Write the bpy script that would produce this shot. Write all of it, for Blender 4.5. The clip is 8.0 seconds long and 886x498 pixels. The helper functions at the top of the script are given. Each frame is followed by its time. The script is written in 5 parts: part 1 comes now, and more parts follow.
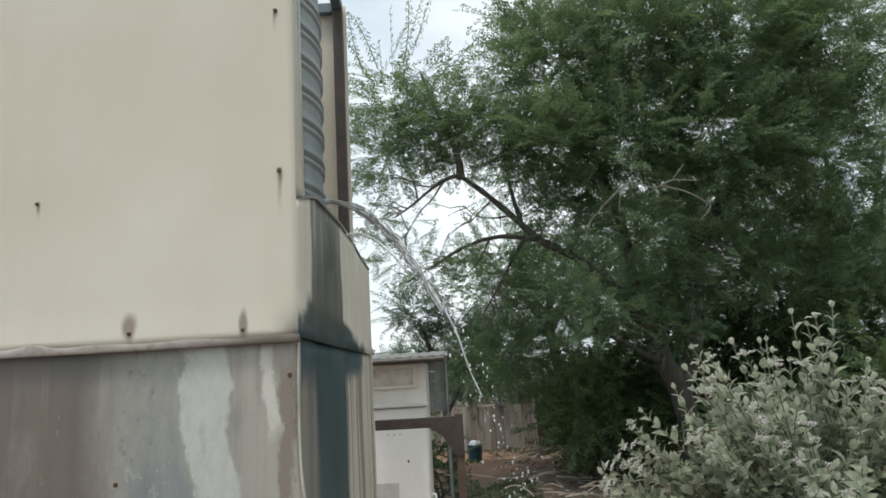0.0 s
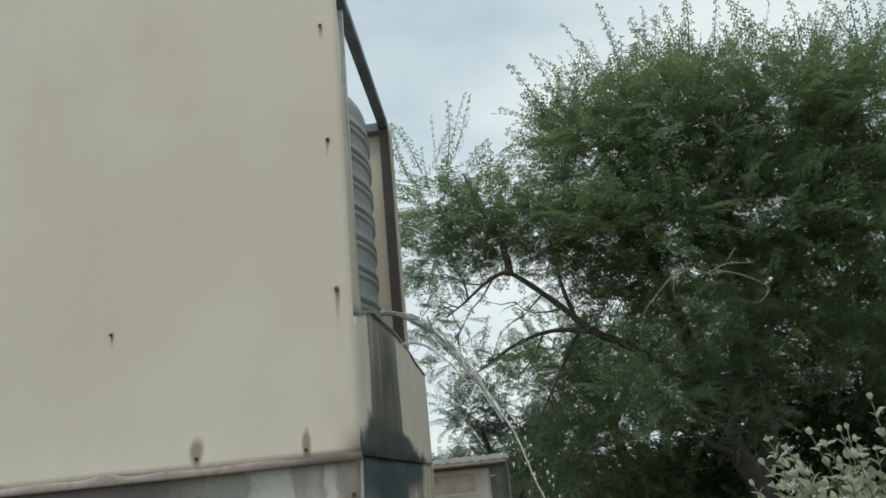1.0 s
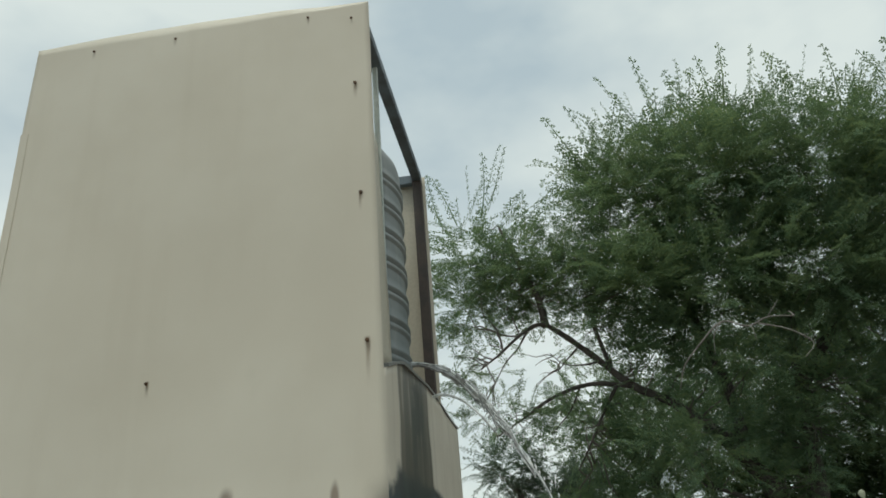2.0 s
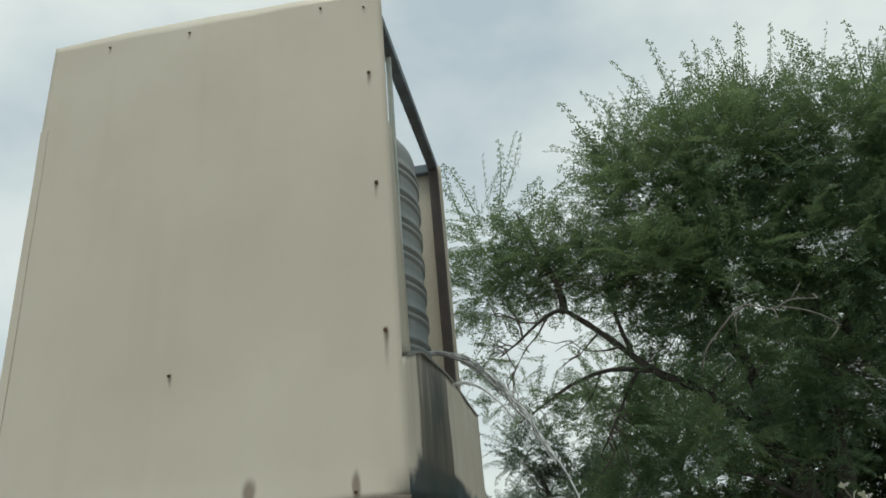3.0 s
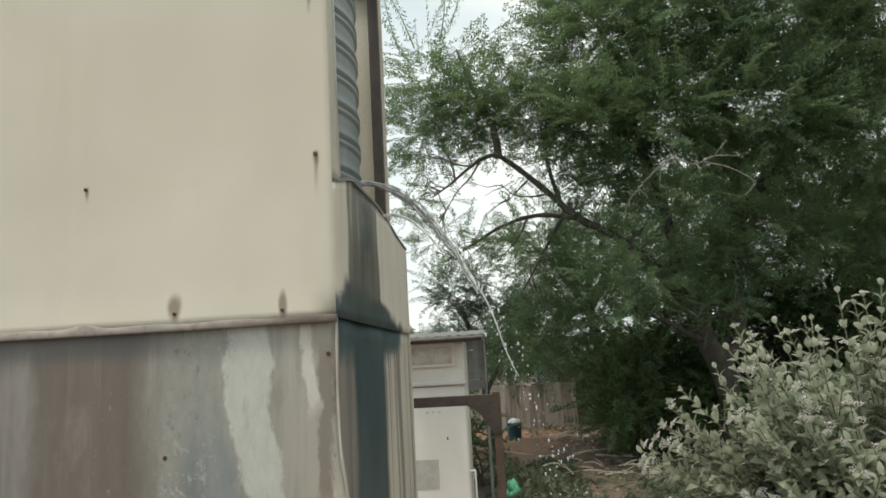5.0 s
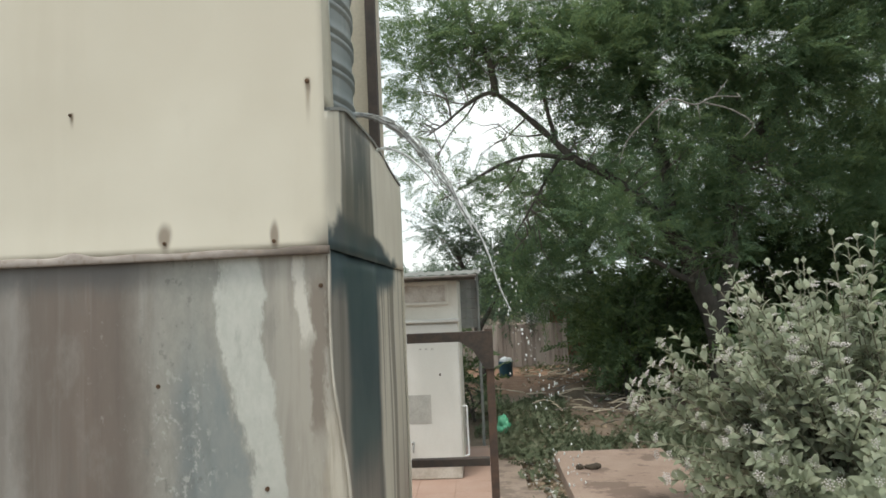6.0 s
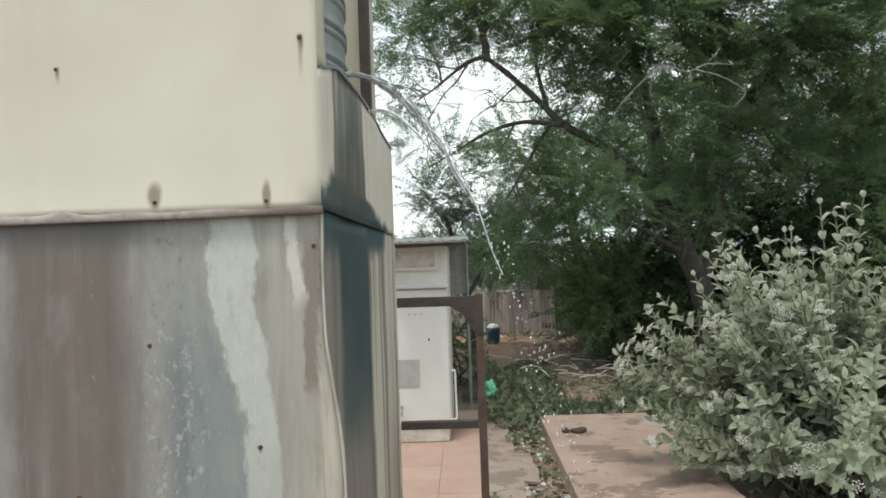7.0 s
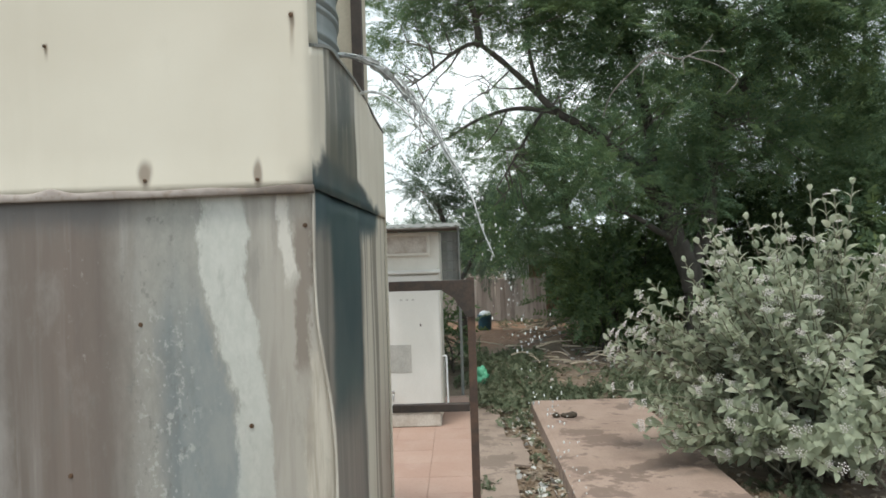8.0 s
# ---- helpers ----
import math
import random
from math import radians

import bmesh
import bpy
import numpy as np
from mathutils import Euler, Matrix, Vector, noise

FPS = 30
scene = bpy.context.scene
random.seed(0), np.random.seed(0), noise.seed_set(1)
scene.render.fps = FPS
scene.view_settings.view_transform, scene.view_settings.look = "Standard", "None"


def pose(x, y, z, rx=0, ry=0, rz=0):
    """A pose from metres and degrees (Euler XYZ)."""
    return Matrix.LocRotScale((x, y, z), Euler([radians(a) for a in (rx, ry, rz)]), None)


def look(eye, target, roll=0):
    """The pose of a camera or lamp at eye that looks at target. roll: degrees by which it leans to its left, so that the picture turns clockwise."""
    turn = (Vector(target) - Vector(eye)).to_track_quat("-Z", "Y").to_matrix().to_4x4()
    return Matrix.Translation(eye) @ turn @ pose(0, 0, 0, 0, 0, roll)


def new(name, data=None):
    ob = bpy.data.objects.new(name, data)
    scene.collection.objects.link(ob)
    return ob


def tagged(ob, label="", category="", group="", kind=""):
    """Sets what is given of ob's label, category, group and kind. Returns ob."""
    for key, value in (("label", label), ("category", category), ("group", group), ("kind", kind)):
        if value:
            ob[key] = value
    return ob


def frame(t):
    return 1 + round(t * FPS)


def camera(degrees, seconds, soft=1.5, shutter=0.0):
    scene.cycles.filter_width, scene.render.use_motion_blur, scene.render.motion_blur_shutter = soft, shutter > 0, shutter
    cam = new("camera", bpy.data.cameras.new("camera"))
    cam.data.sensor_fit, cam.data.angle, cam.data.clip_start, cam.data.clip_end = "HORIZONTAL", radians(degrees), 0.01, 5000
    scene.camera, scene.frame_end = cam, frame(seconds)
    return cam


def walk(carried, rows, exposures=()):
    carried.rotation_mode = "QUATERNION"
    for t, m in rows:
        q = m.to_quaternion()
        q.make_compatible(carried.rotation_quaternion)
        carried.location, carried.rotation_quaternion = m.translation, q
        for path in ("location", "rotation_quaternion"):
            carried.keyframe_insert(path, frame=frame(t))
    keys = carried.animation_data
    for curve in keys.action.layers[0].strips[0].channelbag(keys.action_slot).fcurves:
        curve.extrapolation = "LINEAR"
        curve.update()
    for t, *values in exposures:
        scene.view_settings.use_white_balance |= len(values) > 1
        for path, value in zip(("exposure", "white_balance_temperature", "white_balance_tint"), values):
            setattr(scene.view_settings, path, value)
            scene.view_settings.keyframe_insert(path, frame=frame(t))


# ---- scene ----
cam = camera(65.9, 8.0, soft=1.7)
PATH = [
    (0, (0.044, -0.113, 2.002), (0.057, 1.855, 2.36), -3.3),
    (0.5, (0.034, -0.099, 2.033), (-0.024, 1.838, 2.526), -5.4),
    (1, (0.035, -0.165, 2.043), (-0.072, 1.728, 2.681), -5.8),
    (1.5, (0.04, -0.166, 2.053), (-0.087, 1.69, 2.786), -5.0),
    (2, (0.053, -0.169, 2.039), (-0.139, 1.661, 2.825), -4.7),
    (2.2, (0.054, -0.165, 2.042), (-0.181, 1.674, 2.792), -4.5),
    (3.3, (0.063, -0.172, 2.044), (-0.185, 1.662, 2.802), -5.1),
    (3.5, (0.065, -0.181, 2.042), (-0.168, 1.67, 2.763), -4.9),
    (4, (0.073, -0.15, 2.04), (-0.088, 1.766, 2.587), -4.5),
    (4.5, (0.068, -0.135, 2.017), (-0.059, 1.821, 2.415), -3.6),
    (5, (0.061, -0.136, 2.003), (-0.043, 1.838, 2.307), -3.2),
    (5.2, (0.059, -0.125, 1.998), (-0.046, 1.856, 2.251), -3.5),
    (6.3, (0.059, -0.098, 1.972), (-0.035, 1.897, 2.07), -2.2),
    (6.5, (0.049, -0.095, 1.969), (-0.043, 1.901, 2.04), -2.2),
    (7, (0.038, -0.09, 1.958), (-0.028, 1.909, 1.995), -2.0),
    (7.5, (0.035, -0.087, 1.947), (-0.038, 1.912, 1.963), -1.9),
    (8, (0.039, -0.094, 1.929), (-0.005, 1.905, 1.931), -1.8),
]
walk(cam, [(t, look(eye, target, roll)) for t, eye, target, roll in PATH],
     exposures=[(0.0, 0.48, 6450, 10), (0.5, 0.33, 6450, 8), (1.0, 0.12, 6450, 5), (1.5, 0.0, 6650, 4), (2.0, -0.05, 6600, 2), (3.5, 0.0, 6600, 4), (4.0, 0.15, 6750, 5),
                (4.5, 0.38, 6900, 7), (5.0, 0.48, 6900, 7), (6.5, 0.74, 6600, 8), (8.0, 0.78, 6500, 8)])

# ---- world and light ----
world = bpy.data.worlds.new("overcast_sky")
scene.world = world
world.use_nodes = True
wt = world.node_tree
for n in list(wt.nodes):
    wt.nodes.remove(n)
w_out = wt.nodes.new("ShaderNodeOutputWorld")
w_sky = wt.nodes.new("ShaderNodeTexSky")
w_sky.sky_type = "NISHITA"
w_sky.sun_disc = False
w_sky.sun_elevation = radians(71)
w_sky.sun_rotation = radians(200)
w_bg = wt.nodes.new("ShaderNodeBackground")
w_bg.inputs[1].default_value = 0.10
w_cloud = wt.nodes.new("ShaderNodeBackground")
w_cloud.inputs[1].default_value = 1.0
w_tc = wt.nodes.new("ShaderNodeTexCoord")
w_map = wt.nodes.new("ShaderNodeMapping")
w_map.inputs["Scale"].default_value = (1.0, 1.0, 1.8)
w_map.inputs["Location"].default_value = (1.25, 0.6, 0.2)
w_noise = wt.nodes.new("ShaderNodeTexNoise")
w_noise.inputs["Scale"].default_value = 2.3
w_noise.inputs["Detail"].default_value = 5.0
w_noise.inputs["Roughness"].default_value = 0.5
w_ramp = wt.nodes.new("ShaderNodeValToRGB")
w_ramp.color_ramp.elements[0].position = 0.36
w_ramp.color_ramp.elements[0].color = (0.52, 0.61, 0.68, 1)
w_ramp.color_ramp.elements[1].position = 0.62
w_ramp.color_ramp.elements[1].color = (0.84, 0.89, 0.89, 1)
w_mix = wt.nodes.new("ShaderNodeMixShader")
w_mix.inputs[0].default_value = 0.86
for a, b in ((w_tc.outputs["Generated"], w_map.inputs["Vector"]), (w_map.outputs[0], w_noise.inputs["Vector"]),
             (w_noise.outputs["Fac"], w_ramp.inputs[0]), (w_ramp.outputs[0], w_cloud.inputs[0]), (w_sky.outputs[0], w_bg.inputs[0]),
             (w_bg.outputs[0], w_mix.inputs[1]), (w_cloud.outputs[0], w_mix.inputs[2]), (w_mix.outputs[0], w_out.inputs[0])):
    wt.links.new(a, b)
sun = new("sun", bpy.data.lights.new("sun", "SUN"))
sun.data.energy = 1.4
sun.data.angle = radians(15)
sun.data.color = (1.0, 0.96, 0.88)
sun.matrix_basis = look((0, 0, 20), (1.6, 5.0, 5))

# ---- material helpers ----


class Mat:
    """A small builder of node materials."""

    def __init__(self, name, rough=0.8, metal=0.0, spec=0.4):
        self.m = bpy.data.materials.new(name)
        self.m.use_nodes = True
        self.t = self.m.node_tree
        self.p = self.t.nodes["Principled BSDF"]
        self.p.inputs["Roughness"].default_value = rough
        self.p.inputs["Metallic"].default_value = metal
        self.p.inputs["Specular IOR Level"].default_value = spec

    def put(self, sock, v):
        if isinstance(v, bpy.types.NodeSocket):
            self.t.links.new(v, sock)
        elif isinstance(v, tuple) and len(v) == 3 and sock.type == "RGBA":
            sock.default_value = (*v, 1)
        else:
            sock.default_value = v

    def node(self, kind):
        return self.t.nodes.new(kind)

    def pos(self, scale=(1, 1, 1), obj=False):
        g = self.node("ShaderNodeTexCoord").outputs["Object"] if obj else self.node("ShaderNodeNewGeometry").outputs["Position"]
        mp = self.node("ShaderNodeMapping")
        mp.inputs["Scale"].default_value = scale
        self.put(mp.inputs["Vector"], g)
        return mp.outputs[0]

    def noise(self, scale, detail=4.0, vec=None, rough=0.55, dist=0.0):
        n = self.node("ShaderNodeTexNoise")
        n.inputs["Scale"].default_value = scale
        n.inputs["Detail"].default_value = detail
        n.inputs["Roughness"].default_value = rough
        n.inputs["Distortion"].default_value = dist
        self.put(n.inputs["Vector"], vec if vec is not None else self.pos())
        return n.outputs["Fac"]

    def math(self, op, a, b=0.0, clamp=False):
        n = self.node("ShaderNodeMath")
        n.operation = op
        n.use_clamp = clamp
        self.put(n.inputs[0], a)
        self.put(n.inputs[1], b)
        return n.outputs[0]

    def range(self, v, a, b, c=0.0, d=1.0):
        n = self.node("ShaderNodeMapRange")
        n.interpolation_type = "SMOOTHSTEP"
        for k, x in zip(("Value", "From Min", "From Max", "To Min", "To Max"), (v, a, b, c, d)):
            self.put(n.inputs[k], x)
        return n.outputs[0]

    def ramp(self, v, stops):
        n = self.node("ShaderNodeValToRGB")
        e = n.color_ramp.elements
        while len(e) < len(stops):
            e.new(0.5)
        for el, (p, c) in zip(e, stops):
            el.position = p
            el.color = (*c, 1)
        self.put(n.inputs[0], v)
        return n.outputs[0]

    def mix(self, f, a, b, kind="MIX"):
        n = self.node("ShaderNodeMix")
        n.data_type = "RGBA"
        n.blend_type = kind
        self.put(n.inputs[0], f)
        self.put(n.inputs[6], a)
        self.put(n.inputs[7], b)
        return n.outputs[2]

    def axes(self):
        s = self.node("ShaderNodeSeparateXYZ")
        self.put(s.inputs[0], self.node("ShaderNodeNewGeometry").outputs["Position"])
        return s.outputs

    def colour(self, c):
        self.put(self.p.inputs["Base Color"], c)
        return self

    def rough(self, v):
        self.put(self.p.inputs["Roughness"], v)
        return self

    def bump(self, h, strength=0.3, dist=0.01):
        b = self.node("ShaderNodeBump")
        b.inputs["Strength"].default_value = strength
        b.inputs["Distance"].default_value = dist
        self.put(b.inputs["Height"], h)
        self.put(self.p.inputs["Normal"], b.outputs[0])
        return self

    def island(self):
        return self.node("ShaderNodeNewGeometry").outputs["Random Per Island"]

    def rand(self):
        return self.node("ShaderNodeObjectInfo").outputs["Random"]


def plain(name, a, b, scale=6.0, rough=0.7, metal=0.0, bump=0.2, fine=60.0, streak=1.0, speck=0.35):
    """Two tones mixed by a coarse and a fine noise, with fine relief."""
    m = Mat(name, rough, metal)
    coarse = m.noise(scale, 5, m.pos((1, 1, streak)))
    grain = m.noise(fine, 3)
    c = m.mix(m.range(coarse, 0.3, 0.7), a, b)
    c = m.mix(m.range(grain, 0.25, 0.75, 0.0, speck), c, tuple(v * 0.6 for v in a))
    m.colour(c).bump(grain, bump, 0.004)
    m.rough(m.range(coarse, 0.3, 0.7, rough - 0.1, min(1, rough + 0.1)))
    return m.m


KX, KY, KL, KF = -0.44, 2.18, -2.04, 4.48   # kiosk: front plane x, near side y, back x, far side y
SEAM, DECK, TOP = 2.15, 2.72, 4.32          # heights of the sheet seam, the tank deck and the upper sheet


def upper_sheet_material():
    m = Mat("cream_sheet_paint", 0.45)
    x, y, z = m.axes()
    big = m.noise(1.1, 4)
    streak = m.noise(3.0, 5, m.pos((2.2, 2.2, 0.25)))
    c = m.mix(m.range(big, 0.3, 0.7), (0.60, 0.552, 0.455), (0.665, 0.622, 0.525))
    c = m.mix(m.range(streak, 0.52, 0.80, 0, 0.22), c, (0.52, 0.47, 0.38))
    c = m.mix(m.range(m.noise(9, 6, m.pos((1, 1, 0.45)), 0.7), 0.58, 0.8, 0, 0.3), c, (0.55, 0.515, 0.43))
    # rust runs below the screws, and smears round the bolts of the bottom lip
    wob = m.math("MULTIPLY", m.math("SUBTRACT", m.noise(16, 3, m.pos((1, 1, 0.3))), 0.5), 0.03)
    xx = m.math("ADD", x, wob)
    for sx, sz, w, up, down, k in ((-0.495, 2.729, 0.014, 0.02, 0.17, 0.7), (-0.501, 3.335, 0.010, 0.012, 0.09, 0.7), (-0.511, 3.865, 0.010, 0.012, 0.09, 0.6),
                                   (-1.333, 2.656, 0.010, 0.012, 0.06, 0.7),
                                   (-1.75, 4.26, 0.010, 0.012, 0.05, 0.5), (-1.35, 4.26, 0.010, 0.012, 0.05, 0.5), (-0.72, 4.26, 0.010, 0.012, 0.05, 0.5)):
        dx = m.math("ABSOLUTE", m.math("SUBTRACT", xx, sx))
        dz = m.math("SUBTRACT", z, sz)
        f = m.math("MULTIPLY", m.range(dx, 0.15 * w, w, 1, 0), m.math("MULTIPLY", m.range(dz, -down, 0.0), m.range(dz, up * 0.4, up, 1, 0)))
        c = m.mix(m.math("MULTIPLY", f, k), c, (0.19, 0.125, 0.075))
    for sx, sz, w, hh in ((-0.622, 2.205, 0.022, 0.062), (-1.0, 2.21, 0.030, 0.062)):
        ex = m.math("DIVIDE", m.math("SUBTRACT", xx, sx), w)
        ez = m.math("DIVIDE", m.math("SUBTRACT", z, sz), hh)
        rr = m.math("SQRT", m.math("ADD", m.math("MULTIPLY", ex, ex), m.math("MULTIPLY", ez, ez)))
        c = m.mix(m.range(rr, 0.35, 1.05, 0.75, 0), c, (0.17, 0.12, 0.085))
    # grime that creeps up from the bottom edge
    h = m.math("ADD", z, m.math("MULTIPLY", m.noise(7, 5), 0.07))
    c = m.mix(m.range(h, SEAM + 0.03, SEAM + 0.055, 0.5, 0), c, (0.20, 0.17, 0.14))
    corner = m.math("MULTIPLY", m.range(m.math("ADD", x, m.math("MULTIPLY", m.noise(14, 4), 0.06)), KX - 0.07, KX + 0.03), m.range(h, SEAM + 0.02, SEAM + 0.17, 1, 0))
    c = m.mix(m.math("MULTIPLY", corner, 0.8), c, (0.10, 0.09, 0.075))
    m.colour(c).bump(m.math("ADD", m.noise(2.2, 2), m.math("MULTIPLY", m.noise(55, 3), 0.05)), 0.12, 0.03)
    m.rough(m.range(streak, 0.3, 0.7, 0.42, 0.6))
    return m.m


def lower_sheet_material():
    m = Mat("weathered_lower_sheet", 0.6)
    x, y, z = m.axes()
    wave = m.noise(2.4, 3, m.pos((1, 1, 0.9)))
    fine = m.noise(9, 9, m.pos((1, 1, 0.38)), 0.72)
    micro = m.noise(34, 6, m.pos((1, 1, 0.5)), 0.7)
    wob = m.math("MULTIPLY", m.math("SUBTRACT", wave, 0.5), 0.06)
    wob = m.math("ADD", wob, m.math("MULTIPLY", m.math("SUBTRACT", fine, 0.5), 0.11))
    wob = m.math("ADD", wob, m.math("MULTIPLY", m.math("SUBTRACT", micro, 0.5), 0.05))
    u = m.math("ADD", x, wob)
    zz = m.math("DIVIDE", m.math("SUBTRACT", z, 1.0), 1.2)

    def line(knots):
        """x of a run's border, given at heights."""
        return m.math("SUBTRACT", m.ramp(zz, [((q - 1.0) / 1.2, (v + 1.5,) * 3) for q, v in knots]), 1.5)

    def run(left, right, soft, low=-1.0, high=3.0, fade=0.06):
        """A mask between two borders and two heights."""
        f = m.math("MULTIPLY", m.range(m.math("SUBTRACT", u, left), -soft, soft), m.range(m.math("SUBTRACT", right, u), -soft, soft))
        h = m.math("ADD", z, m.math("MULTIPLY", m.math("SUBTRACT", fine, 0.5), 0.25))
        return m.math("MULTIPLY", f, m.math("MULTIPLY", m.range(h, low - fade, low + fade), m.range(h, high - fade, high + fade, 1, 0)))

    lin = m.node("ShaderNodeMapRange")
    for k, v in zip(("Value", "From Min", "From Max"), (u, -2.04, -0.42)):
        m.put(lin.inputs[k], v)
    br, gr = (0.160, 0.134, 0.116), (0.24, 0.23, 0.205)
    c = m.ramp(lin.outputs[0], [(0.0, gr), (0.22, br), (0.29, (0.27, 0.25, 0.23)), (0.34, br), (0.46, (0.180, 0.145, 0.124)), (0.54, (0.165, 0.138, 0.12)), (0.63, (0.29, 0.27, 0.24)),
                                (0.70, (0.30, 0.298, 0.27)), (0.84, (0.33, 0.317, 0.28)), (0.90, (0.38, 0.355, 0.31)), (1.0, (0.38, 0.35, 0.30))])
    # long thin streaks
    thin = m.noise(24, 6, m.pos((1, 1, 0.06)), 0.62)
    c = m.mix(m.range(thin, 0.48, 0.72, 0, 0.5), c, m.mix(0.55, c, (0.12, 0.10, 0.09)))
    c = m.mix(m.range(m.noise(17, 6, m.pos((1, 1, 0.05)), 0.6), 0.54, 0.72, 0, 0.36), c, (0.46, 0.44, 0.40))
    wide = m.noise(6.5, 5, m.pos((1, 1, 0.07)), 0.6, 0.4)
    c = m.mix(m.range(wide, 0.53, 0.66, 0, 0.45), c, m.mix(0.5, c, (0.36, 0.345, 0.32)))
    c = m.mix(m.range(wide, 0.47, 0.36, 0, 0.5), c, m.mix(0.5, c, (0.14, 0.115, 0.098)))
    c = m.mix(m.range(m.noise(5, 7, m.pos((1, 1, 0.5)), 0.7), 0.52, 0.70, 0, 0.5), c, m.mix(0.5, c, (0.34, 0.335, 0.31)))
    # grey and blue-grey washes, mottled
    c = m.mix(m.math("MULTIPLY", run(-1.06, -0.80, 0.11), 0.6), c, m.mix(m.range(micro, 0.35, 0.65), (0.26, 0.262, 0.24), (0.335, 0.33, 0.30)))
    c = m.mix(m.math("MULTIPLY", run(-0.96, line([(1.2, -0.70), (1.45, -0.72), (1.62, -0.80), (1.8, -0.84), (2.1, -0.86)]), 0.022, -1.0, 1.80, 0.16), 0.85), c,
              m.mix(m.range(fine, 0.3, 0.7), (0.185, 0.215, 0.222), (0.27, 0.285, 0.275)))
    c = m.mix(m.math("MULTIPLY", run(-0.99, -0.93, 0.016, -1.0, 1.72, 0.1), 0.55), c, (0.165, 0.185, 0.19))
    # the white run of old paint and its narrow companions
    wl = line([(1.0, -0.73), (1.22, -0.718), (1.44, -0.705), (1.52, -0.74), (1.6, -0.779), (1.73, -0.798), (1.86, -0.83), (2.0, -0.84), (2.14, -0.834)])
    wr = line([(1.0, -0.59), (1.22, -0.60), (1.44, -0.615), (1.6, -0.655), (1.69, -0.646), (1.86, -0.676), (2.0, -0.668), (2.14, -0.69)])
    c = m.mix(m.math("MULTIPLY", run(wl, wr, 0.010), m.range(z, 1.15, 1.6, 0.62, 0.94)), c, m.mix(m.range(micro, 0.3, 0.7), (0.47, 0.48, 0.44), (0.54, 0.54, 0.50)))
    c = m.mix(m.math("MULTIPLY", run(line([(1.8, -0.545), (2.1, -0.575)]), line([(1.8, -0.515), (2.1, -0.53)]), 0.008, 1.84, 2.12, 0.03), 0.85), c, (0.60, 0.575, 0.52))
    c = m.mix(m.math("MULTIPLY", run(-0.512, line([(1.5, -0.458), (1.8, -0.470), (2.0, -0.452)]), 0.009, 1.52, 2.06, 0.07), 0.75), c, (0.185, 0.150, 0.122))
    c = m.mix(m.math("MULTIPLY", run(line([(1.1, -0.50), (1.4, -0.495), (1.6, -0.452), (1.75, -0.43)]), -0.30, 0.012, -1.0, 1.62, 0.08), 0.8), c, m.mix(m.range(thin, 0.42, 0.58), (0.53, 0.485, 0.41), (0.36, 0.32, 0.26)))
    # grime drips, mottling and peeling flakes
    grime = m.noise(7, 9, m.pos((1.2, 1, 0.4)), 0.75)
    c = m.mix(m.range(grime, 0.52, 0.64, 0, 0.38), c, m.mix(0.6, c, (0.16, 0.155, 0.14)))
    blot = m.math("MULTIPLY", m.range(m.noise(30, 8, m.pos((1, 1, 0.7)), 0.75), 0.55, 0.60), run(-1.07, -0.86, 0.03, -1.0, 1.78, 0.1))
    c = m.mix(m.math("MULTIPLY", blot, 0.6), c, (0.47, 0.465, 0.44))
    spot = m.math("MULTIPLY", m.range(m.noise(26, 7, m.pos((1, 1, 0.7)), 0.75), 0.58, 0.63), run(-1.10, -0.84, 0.04))
    c = m.mix(m.math("MULTIPLY", spot, 0.5), c, (0.15, 0.15, 0.14))
    # dark stain below the seam lip, deepened with the lip's shadow as colour
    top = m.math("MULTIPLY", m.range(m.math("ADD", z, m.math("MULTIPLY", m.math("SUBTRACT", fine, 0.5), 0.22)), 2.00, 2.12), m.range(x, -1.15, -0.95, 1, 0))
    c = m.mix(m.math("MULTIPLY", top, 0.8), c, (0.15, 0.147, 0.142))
    # small peeling flakes
    pe = m.math("MULTIPLY", m.range(m.noise(40, 6, m.pos((1, 1, 0.6)), 0.7), 0.62, 0.66), m.range(m.noise(3, 2), 0.5, 0.6))
    c = m.mix(m.math("MULTIPLY", pe, 0.25), c, (0.50, 0.48, 0.44))
    m.colour(c).bump(m.math("ADD", fine, m.math("MULTIPLY", m.math("ADD", pe, blot), 0.5)), 0.35, 0.006)
    m.rough(m.range(fine, 0.3, 0.7, 0.5, 0.75))
    return m.m


def lip_material():
    """Pale paint on the lip, rusted towards the wet corner."""
    m = Mat("rust_stained_lip", 0.65)
    x, y, z = m.axes()
    n = m.noise(9, 5, m.pos((1, 1, 2)))
    c = m.mix(m.range(n, 0.3, 0.7), (0.37, 0.325, 0.295), (0.28, 0.24, 0.215))
    c = m.mix(m.range(m.math("ADD", x, m.math("MULTIPLY", m.math("SUBTRACT", n, 0.5), 0.4)), -0.98, -0.50), c, (0.13, 0.105, 0.088))
    c = m.mix(m.range(m.noise(50, 4), 0.5, 0.7, 0, 0.5), c, (0.20, 0.15, 0.115))
    m.colour(c).bump(n, 0.3, 0.004)
    return m.m


